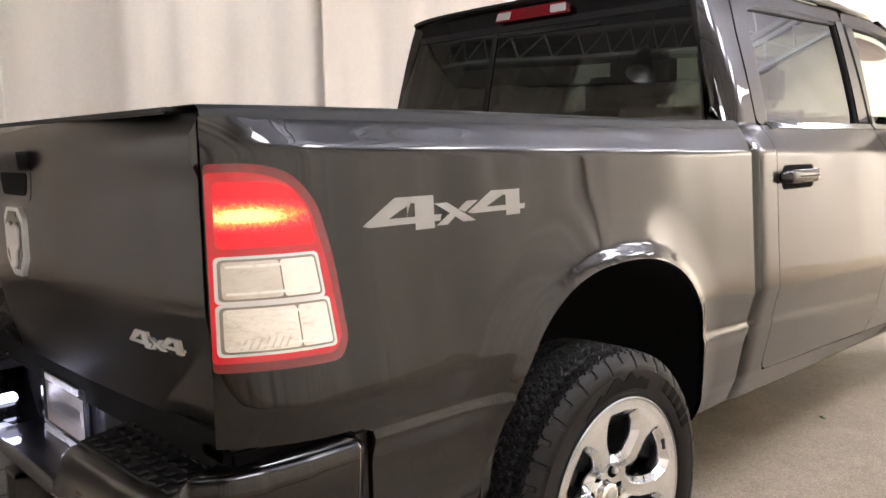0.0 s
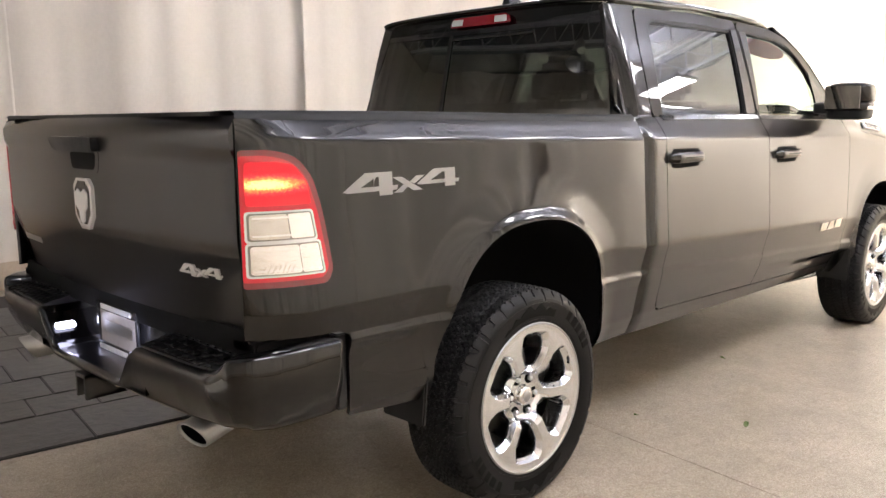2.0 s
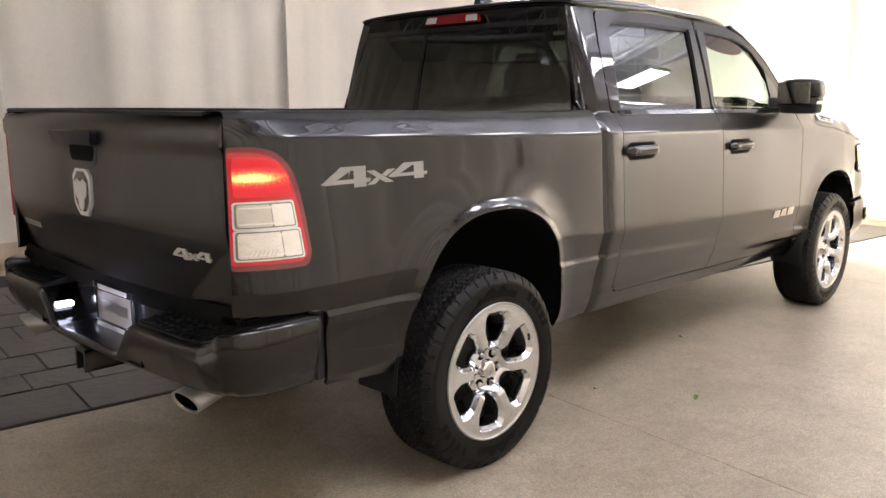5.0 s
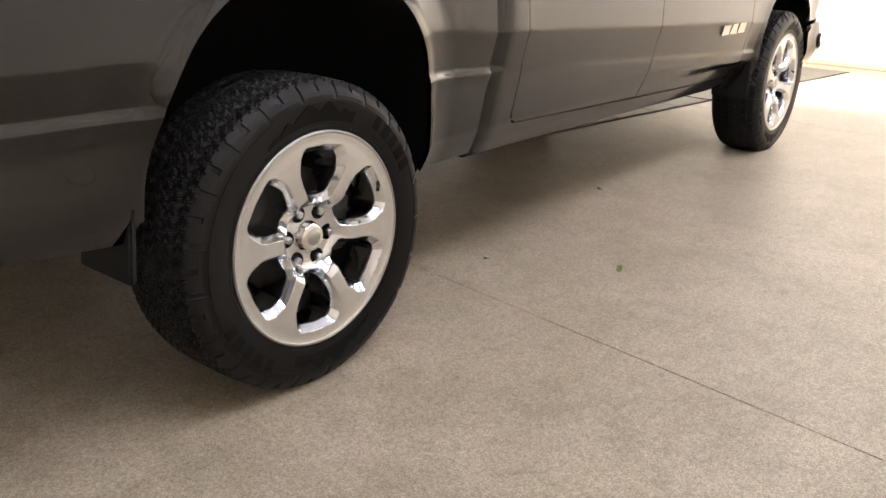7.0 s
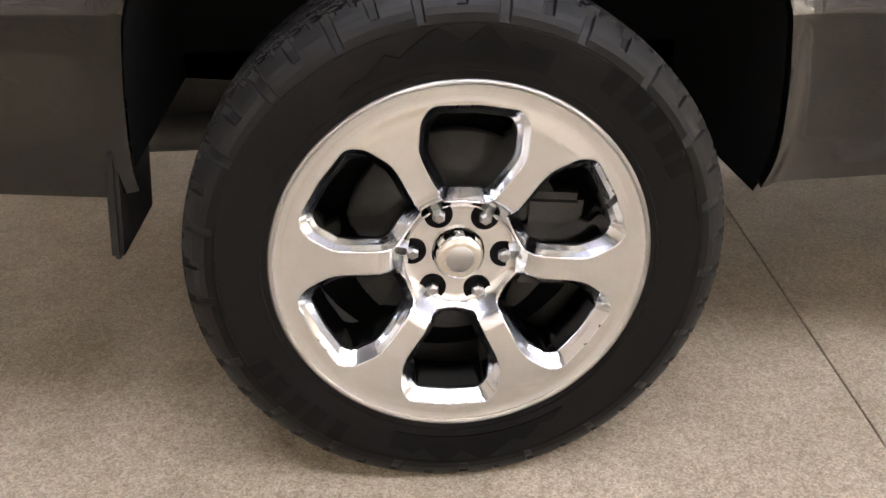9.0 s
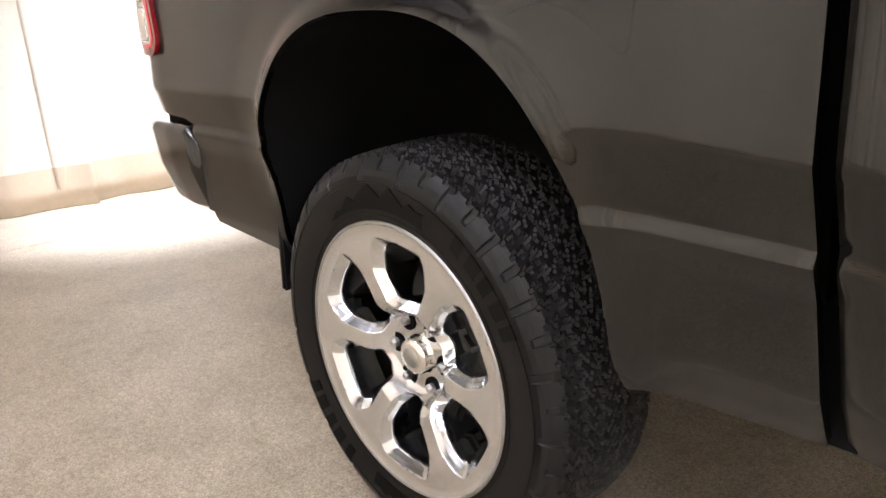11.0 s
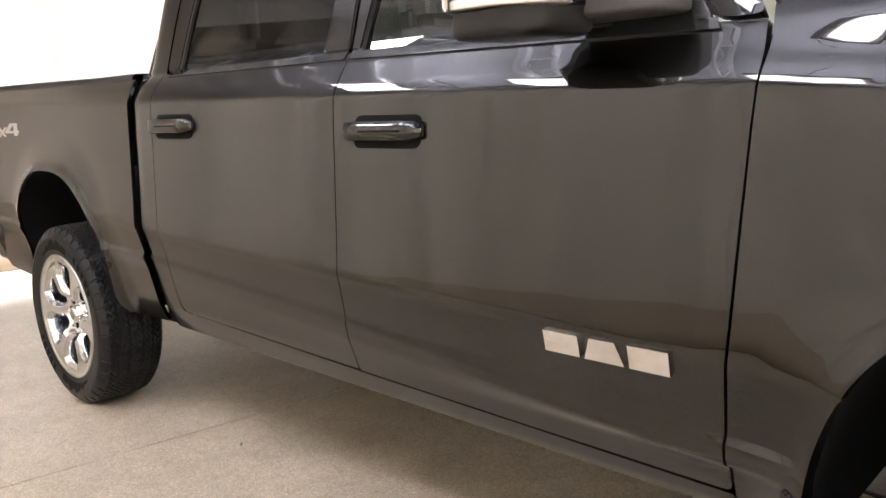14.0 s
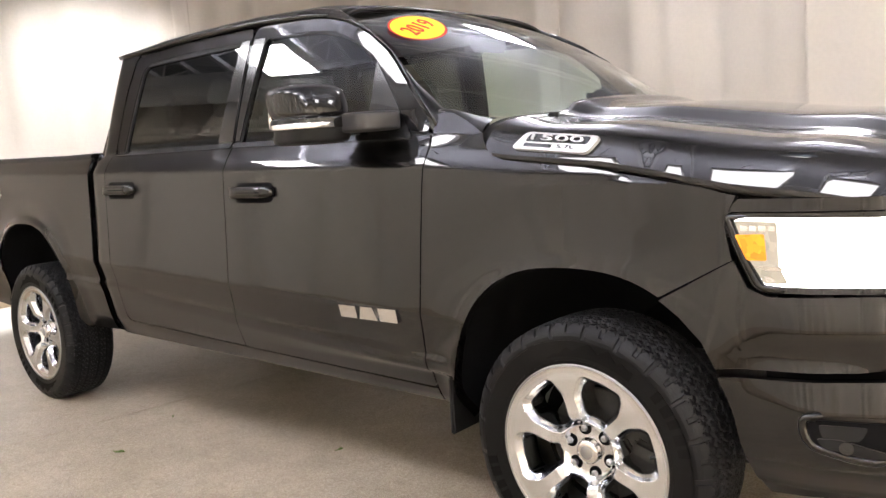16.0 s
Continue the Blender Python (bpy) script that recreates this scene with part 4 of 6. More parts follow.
def make_front(s):
    end = NOSE_A[-1]
    fascia = [(3.936, 0.8835), (3.99, 0.843), (4.05, 0.78), (4.085, 0.712), (4.6, 0.745), (end, 0.76), (end, 0.82), (5.0, 0.86), (4.75, 0.905), (4.45, 0.915), (4.21, 0.905), (4.16, 0.925), (4.127, 0.9935)]
    skin("front_fascia", fascia, nose, PAINT, truck, "grey painted fascia below the headlamp", side=s)
    low = [(4.09, 0.692), (4.6, 0.728), (end, 0.745), (end, 0.42), (4.7, 0.40), (4.2, 0.375), (4.165, 0.42), (4.125, 0.6)]
    bu = skin("front_bumper", low, nose, PAINT, truck, "grey painted front bumper", side=s, lift=0.012)
    fog = rounded([(4.30, 0.622), (4.95, 0.632), (4.95, 0.545), (4.42, 0.535), (4.315, 0.56)], 0.028)
    # no hollow here: a dark plate carries the recess's shade
    recess = skin("fog_recess_shade", fog, nose, DARK, bu, "near-black plate painted as the shaded fog lamp recess", side=s, lift=0.018, depth=0.005)
    lip("fog_lamp_bezel", [(4.625 + (a - 4.625) * 1.035, 0.584 + (b - 0.584) * 1.16) for a, b in fog], nose, 0.012, PAINT, bu, s, 0.014)
    skin("duct_back", rounded([(4.325, 0.612), (4.43, 0.614), (4.415, 0.578), (4.335, 0.575)], 0.012), nose, BLACK, recess, side=s, lift=0.0200, depth=0.003)
    skin("duct_back", rounded([(4.47, 0.615), (4.90, 0.622), (4.90, 0.585), (4.47, 0.578)], 0.012), nose, GLOSS_BLACK, recess, side=s, lift=0.0200, depth=0.003)
    skin("lamp_shelf", rounded([(4.322, 0.578), (4.37, 0.580), (4.42, 0.568), (4.46, 0.556), (4.94, 0.566), (4.94, 0.548), (4.42, 0.540), (4.335, 0.556)], 0.008), nose, BLACK, recess, "black lamp carrier", side=s, lift=0.023, depth=0.006)
    p, q = nose(4.385, 0.561, 0.027), nose(4.385, 0.561, 0.005)
    lamp_bm = cyl_bm((q.x, q.y * s, q.z), (p.x, p.y * s, p.z), 0.016, 20)
    part("fog_lamp", lamp_bm, GLOSS_BLACK, bu, "dark round fog lamp")
    # headlamp
    hl = rounded([(4.102, 1.102), (4.143, 1.00), (4.182, 0.924), (4.225, 0.918), (4.75, 0.925), (5.0, 0.94), (5.0, 1.08), (4.6, 1.115), (4.125, 1.115)], [0.01, 0.02, 0.02, 0.02, 0.05, 0.02, 0.02, 0.05, 0.01])
    lamp = skin("headlamp", hl, nose, PAINT, truck, "lit headlamp in a painted surround", side=s, lift=0.008, depth=0.03)
    rim_line = rounded([(4.115, 1.104), (4.155, 1.0), (4.194, 0.930), (4.23, 0.926), (4.75, 0.932), (4.985, 0.946), (4.985, 1.074), (4.6, 1.106)], 0.012)
    lip("lamp_surround", rim_line, nose, 0.011, PAINT, lamp, s, 0.004, "grey painted lamp surround", 10)
    lens = rounded([(4.128, 1.104), (4.168, 1.0), (4.205, 0.934), (4.75, 0.94), (4.98, 0.952), (4.98, 1.07), (4.6, 1.10)], 0.015)
    skin("lit_lens", lens, nose, HEAD_GLOW, lamp, "glowing white headlamp lens", side=s, lift=0.011, depth=0.006)
    lip("lens_frame", lens, nose, 0.003, GLOSS_BLACK, lamp, s, 0.011)
    side_lens = rounded([(4.134, 1.098), (4.170, 1.0), (4.206, 0.940), (4.262, 0.942), (4.240, 0.985), (4.236, 1.094)], 0.008)
    skin("side_reflector", side_lens, nose, SIDE_GLOW, lamp, "cream side reflector", side=s, lift=0.0135, depth=0.006)
    for a in (4.158, 4.180, 4.202, 4.224):
        skin("reflector_cell", rounded([(a - 0.009, 1.072), (a + 0.008, 1.071), (a + 0.009, 1.084), (a - 0.009, 1.086)], 0.003), nose, WHITE_LENS, lamp, side=s, lift=0.016, depth=0.004)
    skin("reflector_blade", [(4.182, 0.984), (4.245, 0.984), (4.252, 0.976), (4.215, 0.972)], nose, GREY_LENS, lamp, "grey reflector edge", side=s, lift=0.016, depth=0.004)
    skin("reflector_blade", [(4.205, 0.960), (4.222, 0.958), (4.232, 0.947), (4.212, 0.946)], nose, GREY_LENS, lamp, side=s, lift=0.016, depth=0.004)
    am = rounded([(4.135, 1.062), (4.165, 0.998), (4.212, 0.998), (4.206, 1.064)], 0.006)
    skin("amber_marker", am, nose, AMBER_GLOW, lamp, "glowing amber side marker", side=s, lift=0.016, depth=0.006)
    lid = [(4.11, 1.118), (4.6, 1.118), (5.0, 1.085), (5.0, 1.11), (4.6, 1.148), (4.14, 1.15)]
    skin("headlamp_brow", lid, nose, PAINT, truck, side=s, lift=0.0, depth=0.03)
    gr = [(5.0, 0.875), (end, 0.83), (end, 1.11), (5.0, 1.08)]
    skin("grille", gr, nose, GLOSS_BLACK, truck, "black front grille", side=s, lift=-0.01, depth=0.02)


both(make_front)


# ---- rear end ----
def gate_x(y, z):
    """The tailgate's outer face: bowed across and down its height."""
    k = abs(y) / 0.866
    x = -1.152 + 0.042 * k ** 2.2
    k = max(0.0, 1.075 - z)
    x += 0.24 * k * k / (k + 0.05)
    x -= 0.012 * smooth01((z - 1.30) / 0.03) * (1 - smooth01((z - 1.385) / 0.03))
    x += 0.02 * smooth01((z - 1.385) / 0.03)
    return x


def gate_map(a, b, lift=0.0):
    return Vector((gate_x(a, b) - lift, a, b))


gate_outline = rounded([(-0.872, 0.815), (0.872, 0.815), (0.876, 1.413), (-0.876, 1.413)], [0.02, 0.02, 0.012, 0.012])
tailgate = skin("tailgate", gate_outline, gate_map, PAINT, truck, "grey painted closed tailgate", depth=0.05)
part("gate_top_cap", box_bm((-1.13, -0.80, 1.412), (-1.06, 0.80, 1.424), 0.005), BLACK, tailgate, "black plastic top cap")


def gate_plate(name, outline, material, lift, depth=0.004, label="", parent=tailgate, step=(0.05, 0.05)):
    return skin(name, outline, gate_map, material, parent, label, step=step, depth=depth, lift=lift)


gh = gate_plate("gate_handle", rounded([(-0.15, 1.305), (0.17, 1.305), (0.19, 1.352), (-0.17, 1.352)], 0.012), BLACK, 0.030, 0.028, "black tailgate handle")
# raised plate whose near-black colour stands for the hollow's shade
gate_plate("camera_recess_shade", rounded([(-0.09, 1.245), (0.09, 1.245), (0.105, 1.30), (-0.105, 1.30)], 0.02), DARK, 0.004, 0.004, "dark plate painted as the shaded recess below the handle", gh)
gate_plate("recess_bezel", rounded([(-0.115, 1.232), (0.115, 1.232), (0.13, 1.31), (-0.13, 1.31)], 0.025), PAINT, 0.002, 0.004, "", gh)
shield = [(-0.045, 1.215), (-0.072, 1.19), (-0.07, 1.09), (-0.03, 1.045), (0.03, 1.045), (0.07, 1.09), (0.072, 1.19), (0.045, 1.215)]
badge = gate_plate("maker_badge", shield, BADGE, 0.012, 0.012, "chrome shield-shaped maker's badge")
gate_plate("badge_field", [(a * 0.8, 1.13 + (b - 1.13) * 0.8) for a, b in shield], GLOSS_BLACK, 0.0135, 0.002, "", badge)
gate_plate("badge_relief", [(-0.05, 1.165), (-0.042, 1.12), (-0.022, 1.105), (-0.018, 1.075), (0.0, 1.062), (0.018, 1.075), (0.022, 1.105), (0.042, 1.12), (0.05, 1.165), (0.026, 1.18), (0.0, 1.168), (-0.026, 1.18)], BADGE, 0.018, 0.005, "", badge)
gate_plate("badge_bar", [(-0.03, 1.193), (0.03, 1.193), (0.03, 1.206), (-0.03, 1.206)], GLOSS_BLACK, 0.0145, 0.003, "", badge)
gate_plate("dealer_lettering_bar", [(0.56, 0.935), (0.78, 0.935), (0.78, 0.958), (0.56, 0.958)], SATIN, 0.002, 0.002, "small silver lettering strip")


def text_mesh(text, size, depth, shear=0.0, space=1.0):
    cu = bpy.data.curves.new("writing", "FONT")
    cu.body, cu.size, cu.extrude, cu.shear, cu.space_character = text, size, depth, shear, space
    cu.align_x, cu.align_y, cu.resolution_u = "CENTER", "CENTER", 3
    ob = bpy.data.objects.new("writing", cu)
    me = bpy.data.meshes.new_from_object(ob)
    bpy.data.objects.remove(ob)
    bpy.data.curves.remove(cu)
    return me


def wrap_text(name, text, size, fmap, a0, b0, material, parent, label, width, lift=0.002, sign=1, shear=0.0, height=None, bold=0.0):
    """Flat lettering bent on to a surface; width sets its length along a."""
    me = text_mesh(text, size, 0.002, shear)
    xs = [v.co.x for v in me.vertices]
    ys = [v.co.y for v in me.vertices]
    kx = width / (max(xs) - min(xs))
    ky = (height / (max(ys) - min(ys))) if height else kx
    cx, cy = (max(xs) + min(xs)) / 2, (max(ys) + min(ys)) / 2
    bm = bmesh.new()
    bm.from_mesh(me)
    bpy.data.meshes.remove(me)
    bmesh.ops.subdivide_edges(bm, edges=[e for e in bm.edges if e.calc_length() > size * 0.25], cuts=2)
    for v in bm.verts:
        v.co = fmap(a0 + sign * (v.co.x - cx) * kx, b0 + (v.co.y - cy) * ky, lift + v.co.z)
    return part(name, bm, material, parent, label)


def shapes(name, polys, fmap, a0, b0, width, height, material, parent, label, lift=0.003, sign=1, depth=0.003):
    """Flat cut shapes (in a 0..1 box) laid on a surface."""
    bm = bmesh.new()
    for poly in polys:
        pts, faces = cells(poly, 0.12, 0.5)
        hi = [bm.verts.new(fmap(a0 + sign * (x - 0.5) * width, b0 + (y - 0.5) * height, lift)) for x, y in pts]
        lo = [bm.verts.new(fmap(a0 + sign * (x - 0.5) * width, b0 + (y - 0.5) * height, lift - depth)) for x, y in pts]
        seen = {}
        for f in faces:
            bm.faces.new([hi[i] for i in f])
            for i in range(len(f)):
                e = (f[i], f[(i + 1) % len(f)])
                seen.setdefault((min(e), max(e)), []).append(e)
        for es in seen.values():
            if len(es) == 1:
                i, j = es[0]
                bm.faces.new((hi[i], lo[i], lo[j], hi[j]))
    return part(name, bm, material, parent, label)


# a slanted block "4x4"
def four_by_four():
    left = [[(0.0, 0.26), (0.175, 1.0), (0.395, 1.0), (0.395, 0.80), (0.26, 0.80), (0.135, 0.40), (0.26, 0.40), (0.255, 0.20), (0.03, 0.20)],
            [(0.285, 0.80), (0.395, 0.80), (0.395, 0.40), (0.44, 0.40), (0.43, 0.20), (0.395, 0.20), (0.395, 0.0), (0.285, 0.0), (0.285, 0.20), (0.255, 0.20), (0.26, 0.40), (0.285, 0.40)]]
    cross = [[(0.40, 0.74), (0.475, 0.74), (0.655, 0.10), (0.575, 0.10)], [(0.405, 0.06), (0.475, 0.06), (0.530, 0.32), (0.492, 0.40)], [(0.545, 0.50), (0.585, 0.40), (0.675, 0.74), (0.60, 0.74)]]
    right = [[(x * 0.90 + 0.605, y * 0.84 + 0.16) for x, y in poly] for poly in left]
    return left + cross + [[(min(x, 1.0), y) for x, y in poly] for poly in right]


def lay_bedside(a, b, lift=0.0):
    return flank(a, b, lift)


for s in (1, -1):
    fm = lay_bedside if s > 0 else (lambda a, b, lift=0.0: Vector((flank(a, b, lift).x, -flank(a, b, lift).y, b)))
    shapes("side_decal", four_by_four(), fm, -0.58, 1.212, 0.47, 0.068, SILVER, bed[s], "silver slanted 4x4 decal", sign=s, lift=0.0012, depth=0.001)
shapes("gate_emblem", four_by_four(), gate_map, -0.675, 0.978, 0.21, 0.036, BADGE, tailgate, "chrome 4x4 emblem", sign=-1, lift=0.006, depth=0.006)


def make_tail_lamp(s):
    def fm(a, b, lift=0.0):
        # a runs from the gate's edge round the corner along the flank
        return flank(max(-1.118 + a, -1.104), b, lift)
    red = rounded([(0.015, 0.955), (0.225, 0.955), (0.245, 0.99), (0.222, 1.15), (0.195, 1.25), (0.150, 1.305), (0.09, 1.323), (0.015, 1.323)], [0.012, 0.02, 0.04, 0.1, 0.05, 0.06, 0.03, 0.012])
    lamp = skin("tail_lamp", red, fm, RED_RIM, truck, "lit red tail lamp with clear reverse lens", step=(0.02, 0.02), side=s, lift=0.012, depth=0.016)
    inner = rounded([(0.016, 0.972), (0.212, 0.972), (0.229, 0.998), (0.205, 1.15), (0.178, 1.245), (0.140, 1.290), (0.085, 1.308), (0.016, 1.308)], [0.01, 0.02, 0.03, 0.1, 0.05, 0.05, 0.03, 0.01])
    skin("red_surround", inner, fm, RED_LENS, lamp, "glowing red lens surround", step=(0.02, 0.02), side=s, lift=0.0138, depth=0.004)
    brake = rounded([(0.028, 1.175), (0.188, 1.175), (0.175, 1.235), (0.145, 1.282), (0.10, 1.292), (0.028, 1.292)], 0.012)
    skin("brake_lens", brake, fm, RED_GLOW, lamp, "glowing red brake lens", step=(0.02, 0.02), side=s, lift=0.0145, depth=0.003)
    for lo, hi, ra in ((1.082, 1.158, 0.200), (0.988, 1.074, 0.218)):
        rim = rounded([(0.024, lo - 0.004), (ra, lo - 0.004), (ra - 0.012, hi + 0.004), (0.024, hi + 0.004)], 0.01)
        bez = skin("lens_bezel", rim, fm, BADGE, lamp, "bright lens bezel", step=(0.02, 0.02), side=s, lift=0.0140, depth=0.003)
        groove = rounded([(0.029, lo + 0.001), (ra - 0.006, lo + 0.001), (ra - 0.017, hi - 0.001), (0.029, hi - 0.001)], 0.009)
        skin("lens_groove", groove, fm, LENS_GROOVE, bez, "dark groove round the lens", step=(0.02, 0.02), side=s, lift=0.0150, depth=0.002)
        cut = 0.125 if lo > 1.05 else 0.150
        cl = rounded([(0.034, lo + 0.005), (cut, lo + 0.005), (cut - 0.006, hi - 0.005), (0.034, hi - 0.005)], 0.008)
        cr = rounded([(cut + 0.002, lo + 0.005), (ra - 0.011, lo + 0.005), (ra - 0.021, hi - 0.005), (cut - 0.004, hi - 0.005)], 0.006)
        skin("reverse_lens", cl, fm, GREY_LENS if lo > 1.05 else WHITE_LENS, bez, "clear faceted lens", step=(0.02, 0.02), side=s, lift=0.0165, depth=0.003)
        skin("reverse_lens", cr, fm, WHITE_LENS, bez, "clear faceted lens", step=(0.02, 0.02), side=s, lift=0.0165, depth=0.003)
        # bright ledges along each lens
        for zz in (lo + 0.012, hi - 0.016):
            bar = [(0.040, zz), (ra - 0.022, zz), (ra - 0.022, zz + 0.005), (0.040, zz + 0.005)]
            skin("lens_ledge", bar, fm, CHROME, bez, "", step=(0.03, 0.03), side=s, lift=0.0178, depth=0.0015)
    for k in range(7):
        a = 0.055 + k * 0.011
        rib = [(a, 0.996), (a + 0.003, 0.996), (a + 0.012, 1.016), (a + 0.009, 1.016)]
        skin("lens_rib", rib, fm, GREY_LENS, lamp, "", step=(0.04, 0.04), side=s, lift=0.0176, depth=0.0015)


both(make_tail_lamp)

# rear bumper: one pressing from flank to flank, with a low notch for the plate
BUMP = [(-0.835, 0.964), (-0.95, 0.963), (-1.05, 0.953), (-1.12, 0.931), (-1.17, 0.885), (-1.195, 0.81), (-1.208, 0.66), (-1.21, 0.45), (-1.21, 0.0)]
BUMP_A = [0.0]
for p, q in zip(BUMP, BUMP[1:]):
    BUMP_A.append(BUMP_A[-1] + math.hypot(q[0] - p[0], q[1] - p[1]))


def bump_at(a):
    return lerp(a, BUMP_A, [p[0] for p in BUMP]), lerp(a, BUMP_A, [p[1] for p in BUMP])


def bumper_mesh():
    end = BUMP_A[-1]
    n = 90
    stations = [(end * i / n, 1) for i in range(n + 1)] + [(end * (n - i) / n, -1) for i in range(1, n + 1)]
    verts, faces = [], []
    for a, s in stations:
        x, y = bump_at(a)
        x2, y2 = bump_at(min(a + 0.03, end))
        x1, y1 = bump_at(max(a - 0.03, 0))
        t = Vector((x2 - x1, y2 - y1)).normalized()
        nrm = Vector((t.y, -t.x))
        nrm = nrm if -nrm.x + nrm.y * 0.5 > 0 else -nrm
        ya = [0.0, 0.25, 0.29, 0.36, 0.40, 0.80, 0.845, 0.88, 1.0]
        top = lerp(y, ya, [0.592, 0.592, 0.606, 0.700, 0.722, 0.724, 0.740, 0.772, 0.784])
        bot = lerp(y, [0.0, 0.3, 0.6, 0.9, 0.957], [0.525, 0.530, 0.545, 0.560, 0.545])
        ring = [(-0.11, top - 0.012), (-0.028, top - 0.002), (-0.014, top - 0.003), (-0.006, top - 0.009), (-0.001, top - 0.020), (-0.010, top * 0.5 + bot * 0.5), (-0.038, bot + 0.024), (-0.048, bot + 0.010), (-0.062, bot), (-0.12, bot)]
        for d, z in ring:
            verts.append(Vector((x + nrm.x * d, -(y + nrm.y * d if y > 0.01 else 0.0) * s, z)))
    m = 10
    for i in range(len(stations) - 1):
        for k in range(m - 1):
            faces.append((i * m + k, (i + 1) * m + k, (i + 1) * m + k + 1, i * m + k + 1))
    faces.append(list(range(m)))
    faces.append([(len(stations) - 1) * m + k for k in range(m)][::-1])
    return verts, faces


v, f = bumper_mesh()
bumper = link_mesh("rear_bumper", v, f, PAINT, truck, "grey painted rear bumper with notched centre")
bm = bmesh.new()
bm.from_mesh(bumper.data)
bmesh.ops.recalc_face_normals(bm, faces=bm.faces)
bm.to_mesh(bumper.data)
bm.free()
# the recess round the plate: back wall and slanted cheeks
part("step_recess", box_bm((-1.06, -0.42, 0.56), (-1.03, 0.42, 0.83), 0.004), GLOSS_BLACK, bumper, "dark recess round the licence plate")
part("notch_floor", box_bm((-1.19, -0.27, 0.572), (-1.05, 0.27, 0.590), 0.004), PAINT, bumper)
block = box_bm((-0.012, -0.013, 0.0), (0.012, 0.013, 0.006), 0.003, 1)
block_mesh = bpy.data.meshes.new("grip_block")
block.to_mesh(block_mesh)
block.free()
block_mesh.materials.append(BLACK)
for s in (1, -1):
    bm = bmesh.new()
    cheek = [(0.262, 0.588), (0.292, 0.602), (0.362, 0.698), (0.40, 0.718), (0.43, 0.70), (0.43, 0.57), (0.262, 0.57)]
    rows = [[bm.verts.new((x, -y * s, z)) for y, z in cheek] for x in (-1.188, -1.05)]
    for i in range(len(cheek)):
        j = (i + 1) % len(cheek)
        bm.faces.new((rows[0][i], rows[0][j], rows[1][j], rows[1][i]))
    part("notch_cheek", bm, PAINT, bumper)
    # pad bed and raised grip blocks
    bm = bmesh.new()
    quad = [(-1.184, 0.41), (-1.176, 0.70), (-1.158, 0.82), (-1.06, 0.86), (-1.06, 0.41)]
    lo = [bm.verts.new((x, -y * s, 0.70)) for x, y in quad]
    hi = [bm.verts.new((x, -y * s, 0.728 + (0.02 if x > -1.07 else 0.0))) for x, y in quad]
    bm.faces.new(hi)
    for i in range(5):
        bm.faces.new((lo[i], lo[(i + 1) % 5], hi[(i + 1) % 5], hi[i]))
    padp = part("step_pad", bm, BLACK, bumper, "black ribbed plastic step pad")
    for i in range(10):
        for j in range(4):
            y = 0.435 + i * 0.042 + (j % 2) * 0.02
            x = -1.166 + j * 0.030
            if y < 0.82:
                ob = new("grip_block", block_mesh)
                ob.parent = padp
                ob.matrix_basis = pose(x, -y * s, 0.729 + (x + 1.184) * 0.16)
    part("side_gap_strip", box_bm((-0.835, -s * 0.91 - 0.02, 0.555), (-0.80, -s * 0.91 + 0.02, 0.785), 0.004), BLACK, truck, "black rubber filler strip")
# solid dark block put in for the shade of this gap
part("gate_gap_shade", box_bm((-1.08, -0.86, 0.735), (-0.85, 0.86, 0.83), 0.004), DARK, truck, "dark block that stands for the shade between bumper and bed")
for s in (1, -1):
    # dark block that gives the narrow gap over the bumper its shade
    bm = box_bm((-1.08, -s * 0.83 - 0.06, 0.765), (-0.82, -s * 0.83 + 0.06, 0.80), 0.006)
    part("bumper_gap_shade", bm, DARK, truck, "near-black block that stands for the shaded gap above the bumper")

# licence plate in its frame, bars for all writing
PX, PZ = -1.072, 0.678
plate = part("licence_plate", box_bm((PX - 0.003, -0.152, PZ - 0.076), (PX + 0.003, 0.152, PZ + 0.076), 0.002), PLATE, truck, "pale licence plate in a black frame, lit by its lamp")
for lo, hi in (((-0.165, 0.058), (0.165, 0.088)), ((-0.165, -0.092), (0.165, -0.060)), ((-0.165, -0.060), (-0.148, 0.058)), ((0.148, -0.060), (0.165, 0.058))):
    part("frame_rail", box_bm((PX - 0.011, lo[0], PZ + lo[1]), (PX - 0.002, hi[0], PZ + hi[1]), 0.002), GLOSS_BLACK, plate, "black plate frame")
for dz, y0, y1 in ((0.073, -0.12, 0.12), (-0.076, -0.15, 0.15)):
    y = y0
    rng = random.Random(int(dz * 1000))
    while y < y1:
        w = rng.uniform(0.010, 0.018)
        part("lettering_bar", box_bm((PX - 0.014, y, PZ + dz - 0.009), (PX - 0.011, y + w, PZ + dz + 0.009)), WHITE, plate, "pale lettering bar")
        y += w + 0.004
part("plate_bar", box_bm((PX - 0.0045, -0.11, PZ - 0.02), (PX - 0.003, 0.11, PZ + 0.02)), SATIN, plate)
for s in (1, -1):
    bm = box_bm((-1.175, -0.012, -0.010), (-1.105, 0.012, 0.010), 0.004)
    for v in bm.verts:
        v.co.y, v.co.z = -s * (0.318 + v.co.y + v.co.z * 0.6), 0.655 + v.co.z
    part("plate_lamp", bm, PLATE_GLOW, truck, "lit white licence plate lamp")
pl = bpy.data.lights.new("plate_lamp_light", "SPOT")
pl.energy, pl.color, pl.spot_size, pl.spot_blend, pl.shadow_soft_size = 3.0, (0.74, 0.74, 1.0), radians(110), 0.8, 0.02
new("plate_lamp_light", pl).matrix_world = look((-1.16, -0.285, 0.69), (PX, 0.0, PZ))
bm = bmesh.new()
